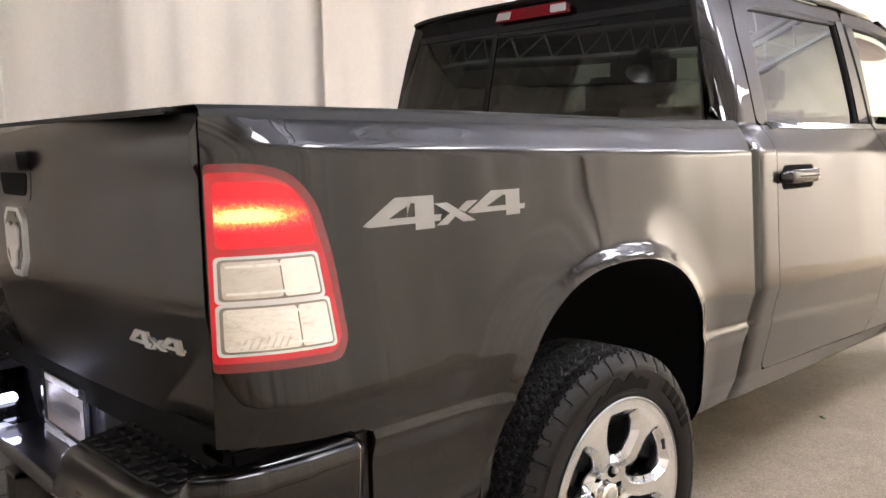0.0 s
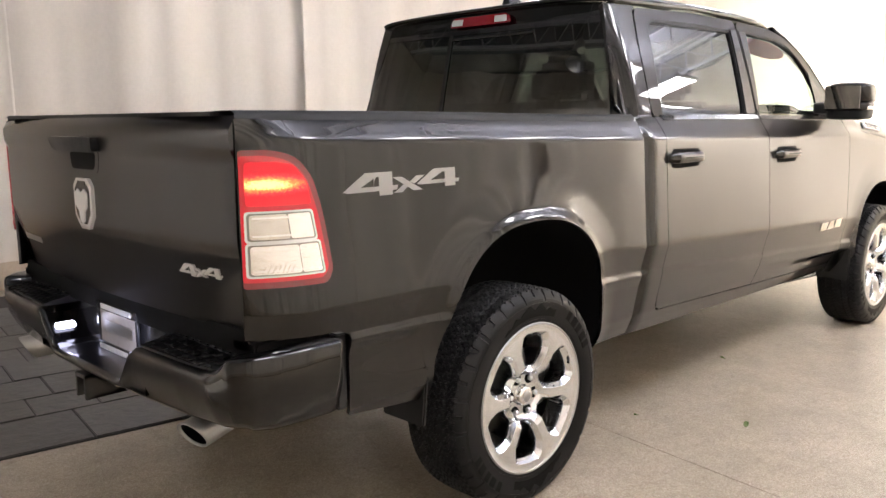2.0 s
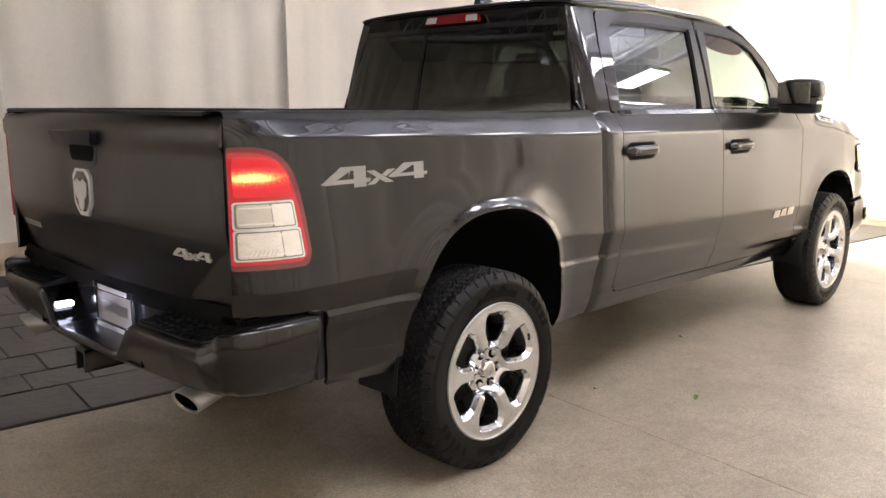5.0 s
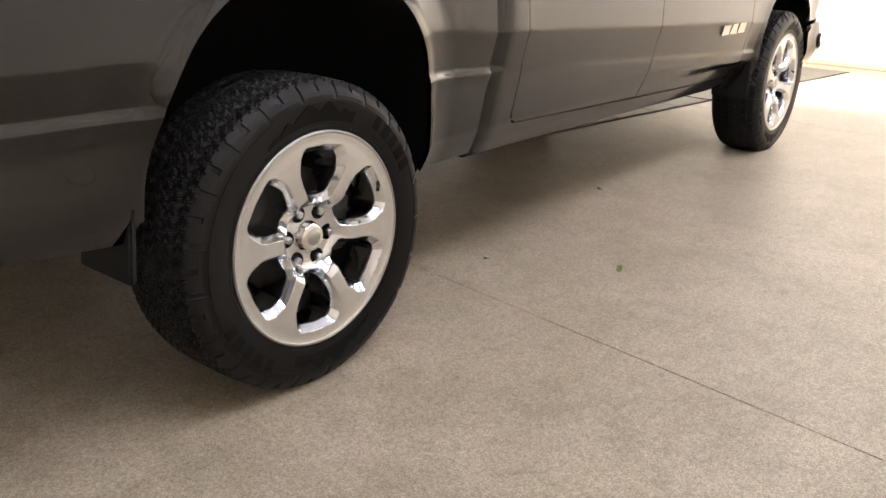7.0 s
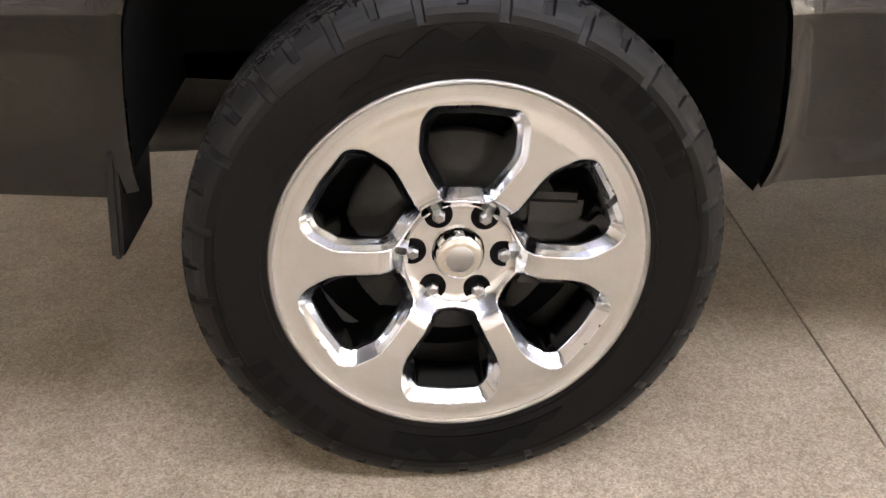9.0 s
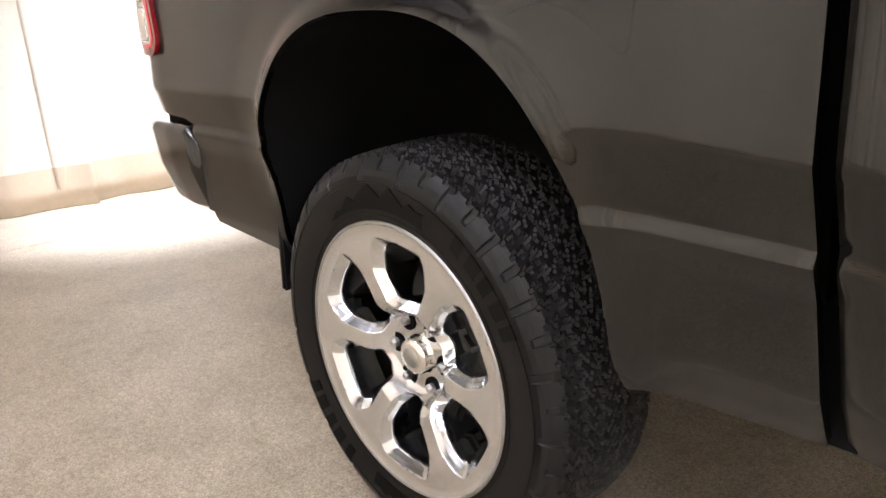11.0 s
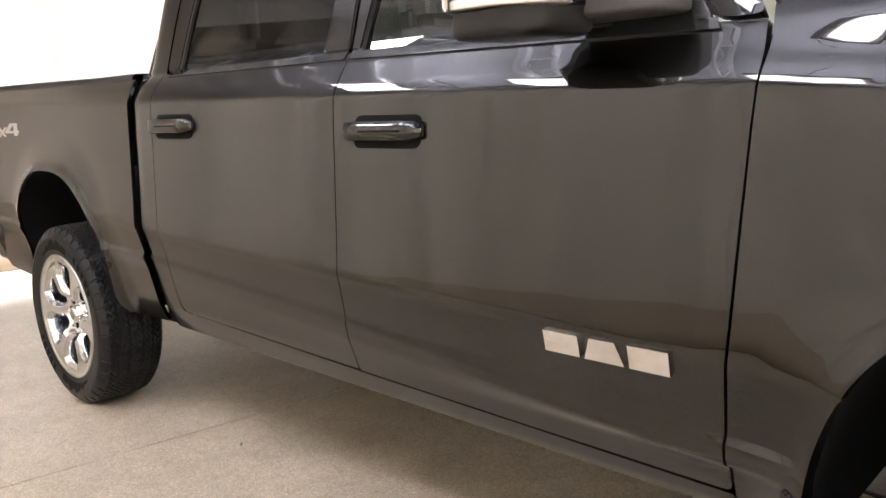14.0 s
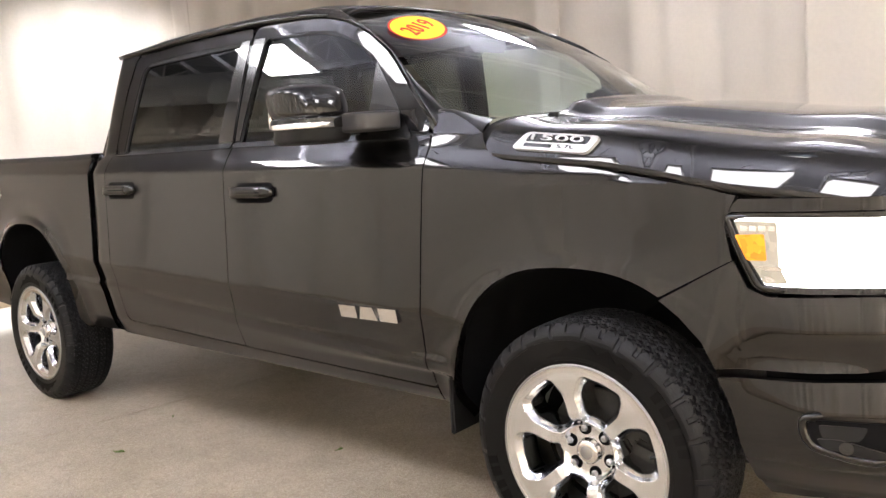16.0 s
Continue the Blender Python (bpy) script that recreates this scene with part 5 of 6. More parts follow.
for lo, hi in (((-1.20, -0.042, 0.47), (-1.0, 0.042, 0.482)), ((-1.22, -0.042, 0.542), (-1.0, 0.042, 0.554)), ((-1.22, -0.042, 0.47), (-1.0, -0.03, 0.554)), ((-1.22, 0.03, 0.47), (-1.0, 0.042, 0.554))):
    box_bm(lo, hi, bm=bm)
part("hitch_receiver", bm, STEEL, truck, "black square hitch receiver tube")
part("hitch_beam", cyl_bm((-1.02, -0.55, 0.52), (-1.02, 0.55, 0.52), 0.045, 16), STEEL, truck)


def make_exhaust(s):
    prof = [(0.045, 0.16), (0.048, 0.0), (0.046, -0.004), (0.042, 0.0), (0.041, 0.15)]
    verts, faces = lathe(prof, 32)
    m = Matrix.Translation((-1.165, -s * 0.67, 0.505)) @ pose(0, 0, 0, 0, 0, -90 + s * 16) @ pose(0, 0, 0, 6, 0, 0)
    out = []
    for x, y, z in verts:
        y2 = y - 0.5 * z if y < 0.05 else y
        out.append(m @ Vector((x * 1.1, y2, z)))
    tip = link_mesh("exhaust_tip", out, faces, SATIN, truck, "dull chrome oval exhaust tip")
    bore, bf = lathe([(0.0405, 0.006), (0.038, 0.10), (0.0, 0.10)], 32)
    link_mesh("exhaust_bore", [m @ Vector((x * 1.1, y - 0.5 * z if y < 0.05 else y, z)) for x, y, z in bore], bf, DARK, tip)
    part("exhaust_pipe", cyl_bm((-0.95, -s * 0.62, 0.50), (0.9, -s * 0.45, 0.45), 0.035, 16), STEEL, truck, smooth=True)


both(make_exhaust)

# bed: rails, floor, walls
for s in (1, -1):
    bm = bmesh.new()
    n = 20
    for i in range(n):
        xa, xb = -1.10 + i * 1.84 / n, -1.10 + (i + 1) * 1.84 / n
        za, zb = z_belt(xa), z_belt(xb)
        sec = []
        for x, z in ((xa, za), (xb, zb)):
            w = half_width(x, z) if x > -1.05 else half_width(-1.05, z) - 0.02
            sec.append([(x, -s * yy, zz) for yy, zz in ((w + 0.004, z - 0.012), (w + 0.002, z + 0.012), (w - 0.012, z + 0.022), (w - 0.10, z + 0.022), (w - 0.11, z - 0.02))])
        for k in range(4):
            bm.faces.new([bm.verts.new(c) for c in (sec[0][k], sec[1][k], sec[1][k + 1], sec[0][k + 1])])
    bmesh.ops.remove_doubles(bm, verts=bm.verts, dist=0.0005)
    part("bed_rail_cap", bm, BLACK, truck, "black plastic bed rail cap", smooth=True)
    part("bed_inner_wall", box_bm((-1.05, -s * 0.76 - 0.01, 1.05), (0.73, -s * 0.76 + 0.01, 1.40)), DARK, truck)
part("bed_floor", box_bm((-1.08, -0.49, 0.83), (0.73, 0.49, 0.86)), BLACK, truck, "black bed floor")
# near-black instead of paint, for the shade in the gap behind the cab
part("bed_front_wall", box_bm((0.70, -0.86, 0.60), (0.735, 0.86, 1.37)), DARK, truck)

# cab back: wall, window and high brake lamp
def back_map(a, b, lift=0.0):
    x = 0.705 + 0.24 * max(b - 1.40, 0) ** 1.1 + 0.03 * (abs(a) / 0.8) ** 4
    return Vector((x - lift, a, b))


side = lambda z: half_width(0.8, z) - 0.012
ring = [(-side(1.30), 1.30), (side(1.30), 1.30), (side(1.5), 1.5), (side(1.7), 1.7), (side(1.85), 1.85), (0.67, 1.888), (0.4, 1.905), (0, 1.91), (-0.4, 1.905), (-0.67, 1.888), (-side(1.85), 1.85), (-side(1.7), 1.7), (-side(1.5), 1.5)]
win = rounded([(-0.80, 1.38), (0.80, 1.38), (0.715, 1.825), (-0.715, 1.825)], 0.04)
lower = [(-side(1.30), 1.30), (side(1.30), 1.30), (side(1.386), 1.386), (-side(1.386), 1.386)]
upper = [(-side(1.818), 1.818), (side(1.818), 1.818), (side(1.85), 1.85), (0.67, 1.888), (0.4, 1.905), (0, 1.91), (-0.4, 1.905), (-0.67, 1.888), (-side(1.85), 1.85)]
back = skin("cab_back", upper, back_map, PAINT, truck, "grey painted cab back", depth=0.02, lift=-0.012)
skin("back_lower", lower, back_map, PAINT, back, depth=0.02, lift=-0.012)
for s in (1, -1):
    post = [(s * 0.785, 1.386), (s * side(1.386), 1.386), (s * side(1.5), 1.5), (s * side(1.7), 1.7), (s * side(1.818), 1.818), (s * 0.70, 1.818)]
    skin("back_post", post, back_map, PAINT, back, depth=0.02, lift=-0.012)
rw = skin("rear_window", win, back_map, REAR_TINT, truck, "dark tinted rear window with sliding centre", depth=0, lift=0.0)
rw.visible_shadow = False
for b0, b1 in ((1.378, 1.40), (1.80, 1.828)):
    k = 1 - 0.19 * (b0 - 1.38)
    skin("window_border", [(-0.80 * k, b0), (0.80 * k, b0), (0.79 * k, b1), (-0.79 * k, b1)], back_map, GLOSS_BLACK, rw, "black printed glass border", depth=0.002, lift=0.003)
skin("slider_bar", [(0.18, 1.39), (0.20, 1.39), (0.20, 1.80), (0.18, 1.80)], back_map, BLACK, rw, depth=0.006, lift=0.007)
skin("slider_bar", [(-0.33, 1.778), (0.19, 1.778), (0.19, 1.788), (-0.33, 1.788)], back_map, BLACK, rw, depth=0.006, lift=0.006)
lamp = skin("high_brake_lamp", rounded([(-0.19, 1.838), (0.19, 1.838), (0.175, 1.884), (-0.175, 1.884)], 0.015), back_map, RED_RIM, truck, "red high-mounted brake lamp with clear ends", depth=0.02, lift=0.022, step=(0.03, 0.03))
for a0, a1, m in ((-0.18, -0.105, BADGE), (0.105, 0.18, BADGE), (-0.105, 0.105, RED_RIM)):
    skin("lens", rounded([(a0, 1.846), (a1, 1.846), (a1 * 0.97, 1.876), (a0 * 0.97, 1.876)], 0.006), back_map, m, lamp, "", depth=0.003, lift=0.025, step=(0.03, 0.03))


# ---- wheels ----
def tyre_mesh():
    """An all-terrain tyre: gently bowed sidewalls, scalloped shoulders, zigzag grooves and stepped sipes."""
    R, W, segs, pitch = 0.403, 0.1375, 960, 84
    side = []
    for t in np.linspace(0, 1, 10):
        side.append((0.270 + 0.084 * t, -(W - 0.010) - 0.010 * math.sin(t * math.pi / 2)))
    side += [(0.364, -W + 0.002), (0.373, -W + 0.006), (0.381, -W + 0.011), (0.388, -W + 0.017), (0.394, -W + 0.023)]
    nb = 56
    tread = [(R - 0.005 * abs(2 * k / nb - 1) ** 3, -0.110 + 0.220 * k / nb) for k in range(nb + 1)]
    prof = side + tread + [(r, -y) for r, y in reversed(side)]
    n, ns = len(prof), len(side)
    tri = lambda q: 4 * abs(q - math.floor(q + 0.5)) - 1
    verts, faces = [], []
    for k in range(segs):
        a = 2 * math.pi * k / segs
        turn = a * pitch / (2 * math.pi)
        for i, (r, y) in enumerate(prof):
            rr, yy = r, abs(y)
            lag = 0.5 if y > 0 else 0.0
            cut = 0.0
            if ns <= i < n - ns:
                zig = 0.0022 * tri(turn + lag)
                if abs(yy - 0.029 - zig) < 0.0030 or abs(yy - 0.072 - zig) < 0.0034:
                    cut = 1.0
                # stepped sipes that run across in a zigzag
                fr = (turn + lag + 11 * yy + 0.34 * tri(yy / 0.021)) % 1.0
                if fr < 0.26:
                    cut = max(cut, 0.9 if yy > 0.072 else 0.5)
            elif ns - 5 <= i < ns or n - ns <= i < n - ns + 5:
                fr = (0.5 * turn + lag + 0.99) % 1.0
                long = int(0.5 * turn + lag) % 2 == 0
                if fr < 0.24 and (long or r > 0.378):
                    cut = 0.8
            rr -= 0.0085 * cut
            verts.append((rr * math.cos(a), y, rr * math.sin(a)))
    for k in range(segs):
        kk = (k + 1) % segs
        for i in range(n - 1):
            faces.append((k * n + i, kk * n + i, kk * n + i + 1, k * n + i + 1))
    tread_ids = [1 if ns - 5 <= i < n - ns + 4 else 0 for i in range(n - 1)] * segs
    return verts, faces, tread_ids


def face_depth(r):
    """How far the wheel's outer face lies inside its lip, at a radius."""
    return lerp(r, (0.0, 0.060, 0.080, 0.106, 0.120, 0.18, 0.235, 0.262, 0.272, 0.281), (0.055, 0.055, 0.052, 0.018, 0.010, 0.005, 0.003, 0.004, 0.003, 0.0))


POCKET = rounded([(0.0, 0.088), (0.031, 0.090), (0.041, 0.106), (0.071, 0.158), (0.079, 0.178), (0.079, 0.222), (0.066, 0.246), (0.0, 0.251)], [0.0, 0.006, 0.006, 0.008, 0.010, 0.010, 0.012, 0.0], 4)
POCKET = [(math.degrees(math.atan2(x, y)), math.hypot(x, y)) for x, y in POCKET]


def wheel_face():
    """The pierced face, its pocket walls and bright chamfers, round the y axis (outside at -y)."""
    pocket = POCKET
    half = [(0.0, 0.04), (30.0, 0.04), (30.0, 0.281), (0.0, 0.281)] + pocket[::-1]
    pts, faces = cells(half, 2.5, 0.007)
    verts, out, walls = [], [], []
    index = {}

    def vid(p):
        k = tuple(round(c, 5) for c in p)
        if k not in index:
            index[k] = len(verts)
            verts.append(p)
        return index[k]

    def place(a, r, extra=0.0):
        t = radians(a)
        # a soft ridge along the middle of each spoke
        return (r * math.sin(t), face_depth(r) + extra, r * math.cos(t))

    for k in range(6):
        for mir in (1, -1):
            for f in faces:
                ids = [vid(place(60 * k + mir * pts[i][0], pts[i][1])) for i in f]
                if len(set(ids)) == len(ids):
                    out.append(ids if mir > 0 else ids[::-1])
        # pocket wall: rim, chamfer, deep wall
        loop = pocket + [(-a, r) for a, r in reversed(pocket[1:-1])]
        rings = []
        cr = 0.165
        for shrink, deep in ((1.02, -0.0002), (0.99, -0.0003), (0.980, 0.0006), (0.968, 0.0030), (0.89, 0.0075), (0.875, 0.0105), (0.795, 0.0165), (0.78, 0.019), (0.768, 0.026), (0.735, 0.09)):
            ring = []
            for a, r in loop:
                t = radians(60 * k + a)
                p = Vector((r * math.sin(t), 0, r * math.cos(t)))
                tc = radians(60 * k)
                c = Vector((cr * math.sin(tc), 0, cr * math.cos(tc)))
                q = c + (p - c) * shrink
                ring.append((q.x, face_depth(r) + deep, q.z))
            rings.append(ring)
        m = len(loop)
        pv = [p for ring in rings for p in ring]
        pf = [(r * m + i, (r + 1) * m + i, (r + 1) * m + (i + 1) % m, r * m + (i + 1) % m) for r in range(len(rings) - 1) for i in range(m)]
        walls.append((pv, pf))
    return verts, out, walls


def make_wheel():
    """A wheel at the origin with its outside at -y; the tyre's middle plane lies at y = 0.13."""
    v, f, walls = wheel_face()

    def shrink(p):
        """Bring the face to the rim's true radius; the hub keeps its size."""
        k = lerp(math.hypot(p[0], p[2]), (0.0, 0.1, 0.281), (1.0, 1.0, 0.968))
        return (p[0] * k, p[1], p[2] * k)

    v = [shrink(p) for p in v]
    walls = [([shrink(p) for p in pv], pf) for pv, pf in walls]
    rim = link_mesh("wheel", v, f, WHEEL_CHROME, None, "chrome six-spoke wheel with lug nuts")
    bm = bmesh.new()
    bm.from_mesh(rim.data)
    bmesh.ops.remove_doubles(bm, verts=bm.verts, dist=0.0004)
    for e in bm.edges:
        e.smooth = not (len(e.link_faces) == 2 and e.calc_face_angle() > radians(40))
    bm.to_mesh(rim.data)
    bm.free()
    for pv, pf in walls:
        link_mesh("spoke_window", pv, pf, WHEEL_CHROME, rim, "bright chamfered opening between spokes")
    prof = [(0.271, 0.0), (0.275, -0.004), (0.279, 0.0), (0.279, 0.012), (0.267, 0.02), (0.254, 0.04), (0.250, 0.10), (0.254, 0.22), (0.276, 0.235)]
    bv, bf = lathe(prof, 96)
    link_mesh("rim_barrel", bv, bf, SATIN, rim)
    tv, tf, tread_ids = tyre_mesh()
    tyre = link_mesh("tyre", [(x, y + 0.130, z) for x, y, z in tv], tf, RUBBER, rim, "black all-terrain tyre with chevron tread", smooth=False)
    tyre.data.materials.append(TREAD_RUBBER)
    tyre.data.polygons.foreach_set("material_index", tread_ids)
    # moulded sidewall marks: a row of peaks, lettering bars and fine ribs
    def on_wall(r, a, lift):
        t = min(max((r - 0.270) / 0.084, 0.0), 1.0)
        return (r * math.sin(radians(a)), 0.0025 - 0.010 * math.sin(t * math.pi / 2) - lift, r * math.cos(radians(a)))

    bm = bmesh.new()

    def strip(angles, lo, hi, lift=0.0022):
        rows = []
        for a in angles:
            l, h = lo(a), hi(a)
            ring = [on_wall(l, a, -0.002), on_wall(l, a, lift)] + [on_wall(l + (h - l) * k / 3, a, lift) for k in (1, 2)] + [on_wall(h, a, lift), on_wall(h, a, -0.002)]
            rows.append([bm.verts.new(p) for p in ring])
        for p, q in zip(rows, rows[1:]):
            for k in range(5):
                bm.faces.new((p[k], q[k], q[k + 1], p[k + 1]))

    for turn in (0, 180):
        peaks = ([-37, -32, -29, -23, -20, -10.5, -5, 0, 6, 9, 12, 16], [0.305, 0.314, 0.311, 0.330, 0.320, 0.350, 0.326, 0.350, 0.324, 0.336, 0.330, 0.333])
        strip([turn - 37 + k for k in range(54)], lambda a: 0.302, lambda a: lerp(a - turn, *peaks))
        for base, count in ((29, 5),):
            for k in range(count):
                a0 = turn + base + k * 7.0
                strip([a0 + (1.3 if k % 2 else 1.05) * i for i in range(5)], lambda a: 0.318, lambda a: 0.352, 0.0026)
    tagged(part("sidewall_relief", bm, MARK_RUBBER, rim, "matt black moulded marks on the tyre's sidewall"), kind="stuff")
    bm = bmesh.new()
    for r0 in (0.2885, 0.3490):
        strip([k * 3.0 for k in range(121)], lambda a: r0, lambda a: r0 + 0.0022, 0.0014)
    part("sidewall_rib", bm, RUBBER, rim, "fine moulded ribs round the sidewall")
    cap = [(0.0, 0.029), (0.026, 0.029), (0.034, 0.032), (0.037, 0.037), (0.037, 0.056), (0.044, 0.059)]
    cv, cf = lathe(cap, 40)
    hub = link_mesh("hub_cap", cv, cf, CHROME, rim, "chrome hub cap")
    bv, bf = lathe([(0.0, 0.0275), (0.020, 0.0275), (0.022, 0.030)], 24)
    link_mesh("cap_relief", bv, bf, SATIN, hub)
    for k in range(6):
        t = radians(60 * k + 30)
        c = Vector((0.0699 * math.sin(t), 0, 0.0699 * math.cos(t)))
        # flush near-black disc painted as the shade in a nut's well
        wv, wf = lathe([(0.0215, face_depth(0.07) - 0.0005), (0.0205, face_depth(0.07) - 0.0022), (0.0185, face_depth(0.07) - 0.001), (0.0, face_depth(0.07) - 0.001)], 20)
        link_mesh("nut_well_shade", [Vector(p) + c for p in wv], wf, DARK, rim)
        nut = cyl_bm((c.x, 0.067, c.z), (c.x, 0.043, c.z), 0.0105, 6, 0.0100)
        cyl_bm((c.x, 0.043, c.z), (c.x, 0.039, c.z), 0.0100, 6, 0.006, bm=nut)
        part("lug_nut", nut, SATIN, rim)
    bvs, bfs = lathe([(0.0, 0.115), (0.17, 0.115), (0.17, 0.14), (0.165, 0.142)], 48)
    link_mesh("brake_disc", bvs, bfs, STEEL, rim, "grey steel brake disc")
    cal = box_bm((0.10, 0.10, -0.08), (0.20, 0.19, 0.08), 0.012)
    part("brake_caliper", cal, STEEL, rim)
    bv, bf = lathe([(0.0, 0.19), (0.25, 0.19)], 40)
    link_mesh("wheel_back", bv, bf, DARK, rim)
    t = radians(62)
    part("valve_stem", cyl_bm((0.243 * math.sin(t), 0.012, 0.243 * math.cos(t)), (0.225 * math.sin(t), 0.0, 0.225 * math.cos(t)), 0.005, 8), BLACK, rim)
    return rim


AXLE_Z = 0.395
wheel = make_wheel()
wheel.parent = truck
wheel.matrix_basis = pose(0, -0.985, AXLE_Z, 0, 5, 0)
for x, s, spin in ((3.672, 1, 18), (0, -1, 40), (3.672, -1, 10)):
    w = copy_thing(wheel, pose(x, -0.985 * s, AXLE_Z, 0, spin, 0 if s > 0 else 180))
    w.parent = truck

# wheel wells, chassis, axles, mud flaps
def well(arch, s):
    cx, cz, a, b, n = arch
    z0, z1 = (0.51, 0.456) if cx < 2 else (0.42, 0.88)
    pts = arch_curve(arch, z0, z1, 40)
    verts, faces = [], []
    for d in (0.985, 0.50):
        for x, z in pts:
            verts.append((x, -s * (half_width(x, z) - 0.012 if d > 0.9 else d), z + (0.0 if d > 0.9 else 0.02)))
    m = len(pts)
    for i in range(m - 1):
        faces.append((i, i + 1, m + i + 1, m + i))
    faces.append([m + i for i in range(m)])
    link_mesh("wheel_well", verts, faces, DARK, truck, "black wheel well liner", smooth=True)


for s in (1, -1):
    well(REAR_ARCH, s)
    well(FRONT_ARCH, s)
    for arch, x in ((REAR_ARCH, -0.468), (FRONT_ARCH, 3.165)):
        zf, zb = (0.65, 0.41) if x < 0 else (0.56, 0.36)
        yc = 0.835 if x < 0 else 0.87
        bm = box_bm((x - 0.012, -s * yc - 0.10, zb), (x + 0.006, -s * yc + 0.10, zf), 0.006, 2)
        for v in bm.verts:
            v.co.x += (zf - v.co.z) * (-0.10 if x < 0 else -0.02)
        part("mud_flap", bm, BLACK, truck, "black rubber mud flap")
    part("bed_valance", box_bm((-0.78, -s * 0.86 - 0.03, 0.56), (-0.48, -s * 0.86 + 0.02, 0.62), 0.01), BLACK, truck, "black plastic valance below the bed side")
    part("frame_rail", box_bm((-1.05, -s * 0.45 - 0.05, 0.48), (4.5, -s * 0.45 + 0.05, 0.62), 0.01), STEEL, truck)
part("rear_axle", cyl_bm((0, -0.8, 0.40), (0, 0.8, 0.40), 0.05, 16), STEEL, truck)
part("front_axle", cyl_bm((3.672, -0.75, 0.40), (3.672, 0.75, 0.40), 0.04, 16), STEEL, truck)
# added block: hides the lit floor so that the gap stays dark
part("gap_shade_block", box_bm((0.735, -0.866, 0.466), (0.79, 0.866, 0.66)), DARK, truck, "added dark block that keeps the gap below the cab in shade")
part("underbody", box_bm((0.78, -0.84, 0.44), (3.12, 0.84, 0.50), 0.01), DARK, truck)
part("bed_underside", box_bm((-1.05, -0.80, 0.62), (-0.46, 0.80, 0.80)), DARK, truck)
part("bed_underside", box_bm((0.50, -0.82, 0.54), (0.73, 0.82, 0.80)), DARK, truck)
part("engine_bay", box_bm((4.16, -0.82, 0.40), (4.60, 0.82, 1.05)), DARK, truck)
part("engine_bay", box_bm((3.20, -0.48, 0.50), (4.20, 0.48, 1.20)), DARK, truck)
part("inner_fender", box_bm((3.15, -0.90, 1.0), (4.2, 0.90, 1.15)), DARK, truck)

# cab interior
part("cab_floor", box_bm((0.80, -0.85, 0.50), (3.15, 0.85, 0.60)), DARK, truck)
for s in (1, -1):
    part("door_trim", box_bm((0.82, -s * 0.85 - 0.03, 0.52), (3.10, -s * 0.85 + 0.03, 1.345), 0.01), CLOTH, truck, "black inner door trim")
part("cab_back_trim", box_bm((0.80, -0.82, 0.60), (0.84, 0.82, 1.38)), CLOTH, truck)
part("dashboard", box_bm((2.62, -0.80, 0.95), (3.15, 0.80, 1.345), 0.05, 3), CLOTH, truck, "black dashboard")
part("instrument_hood", box_bm((2.60, 0.18, 1.30), (2.90, 0.62, 1.40), 0.03, 3), CLOTH, truck)


def seat(x, y, width):
    bm = box_bm((x - 0.05, y - width / 2, 0.75), (x + 0.50, y + width / 2, 0.92), 0.05, 3)
    s = part("seat", bm, CLOTH, truck, "black cloth seat with headrest")
    bm = box_bm((x - 0.16, y - width / 2, 0.86), (x + 0.02, y + width / 2, 1.47), 0.06, 3)
    for v in bm.verts:
        v.co.x -= (v.co.z - 0.86) * 0.28
    part("backrest", bm, CLOTH, s)
    for dy in ((0,) if width < 0.7 else (-0.42, 0.42)):
        bm = box_bm((x - 0.34, y + dy - 0.13, 1.48), (x - 0.22, y + dy + 0.13, 1.68), 0.035, 3)
        part("headrest", bm, CLOTH, s)
    return s


seat(2.15, -0.40, 0.52)
seat(2.15, 0.40, 0.52)
seat(1.22, 0.0, 1.36)
bm = bmesh.new()
for k in range(28):
    a, b = 2 * math.pi * k / 28, 2 * math.pi * (k + 1) / 28
    c = lambda t: (2.50 + 0.08 * math.sin(t), 0.40 + 0.19 * math.cos(t), 1.22 + 0.17 * math.sin(t))
    cyl_bm(c(a), c(b), 0.015, 8, bm=bm)
part("steering_wheel", bm, BLACK, truck, "black steering wheel", smooth=True)
part("rear_view_mirror", box_bm((2.66, -0.12, 1.72), (2.69, 0.12, 1.79), 0.012), GLOSS_BLACK, truck, "black inside mirror")
part("headliner", box_bm((0.86, -0.66, 1.855), (2.42, 0.66, 1.868)), CLOTH, truck)


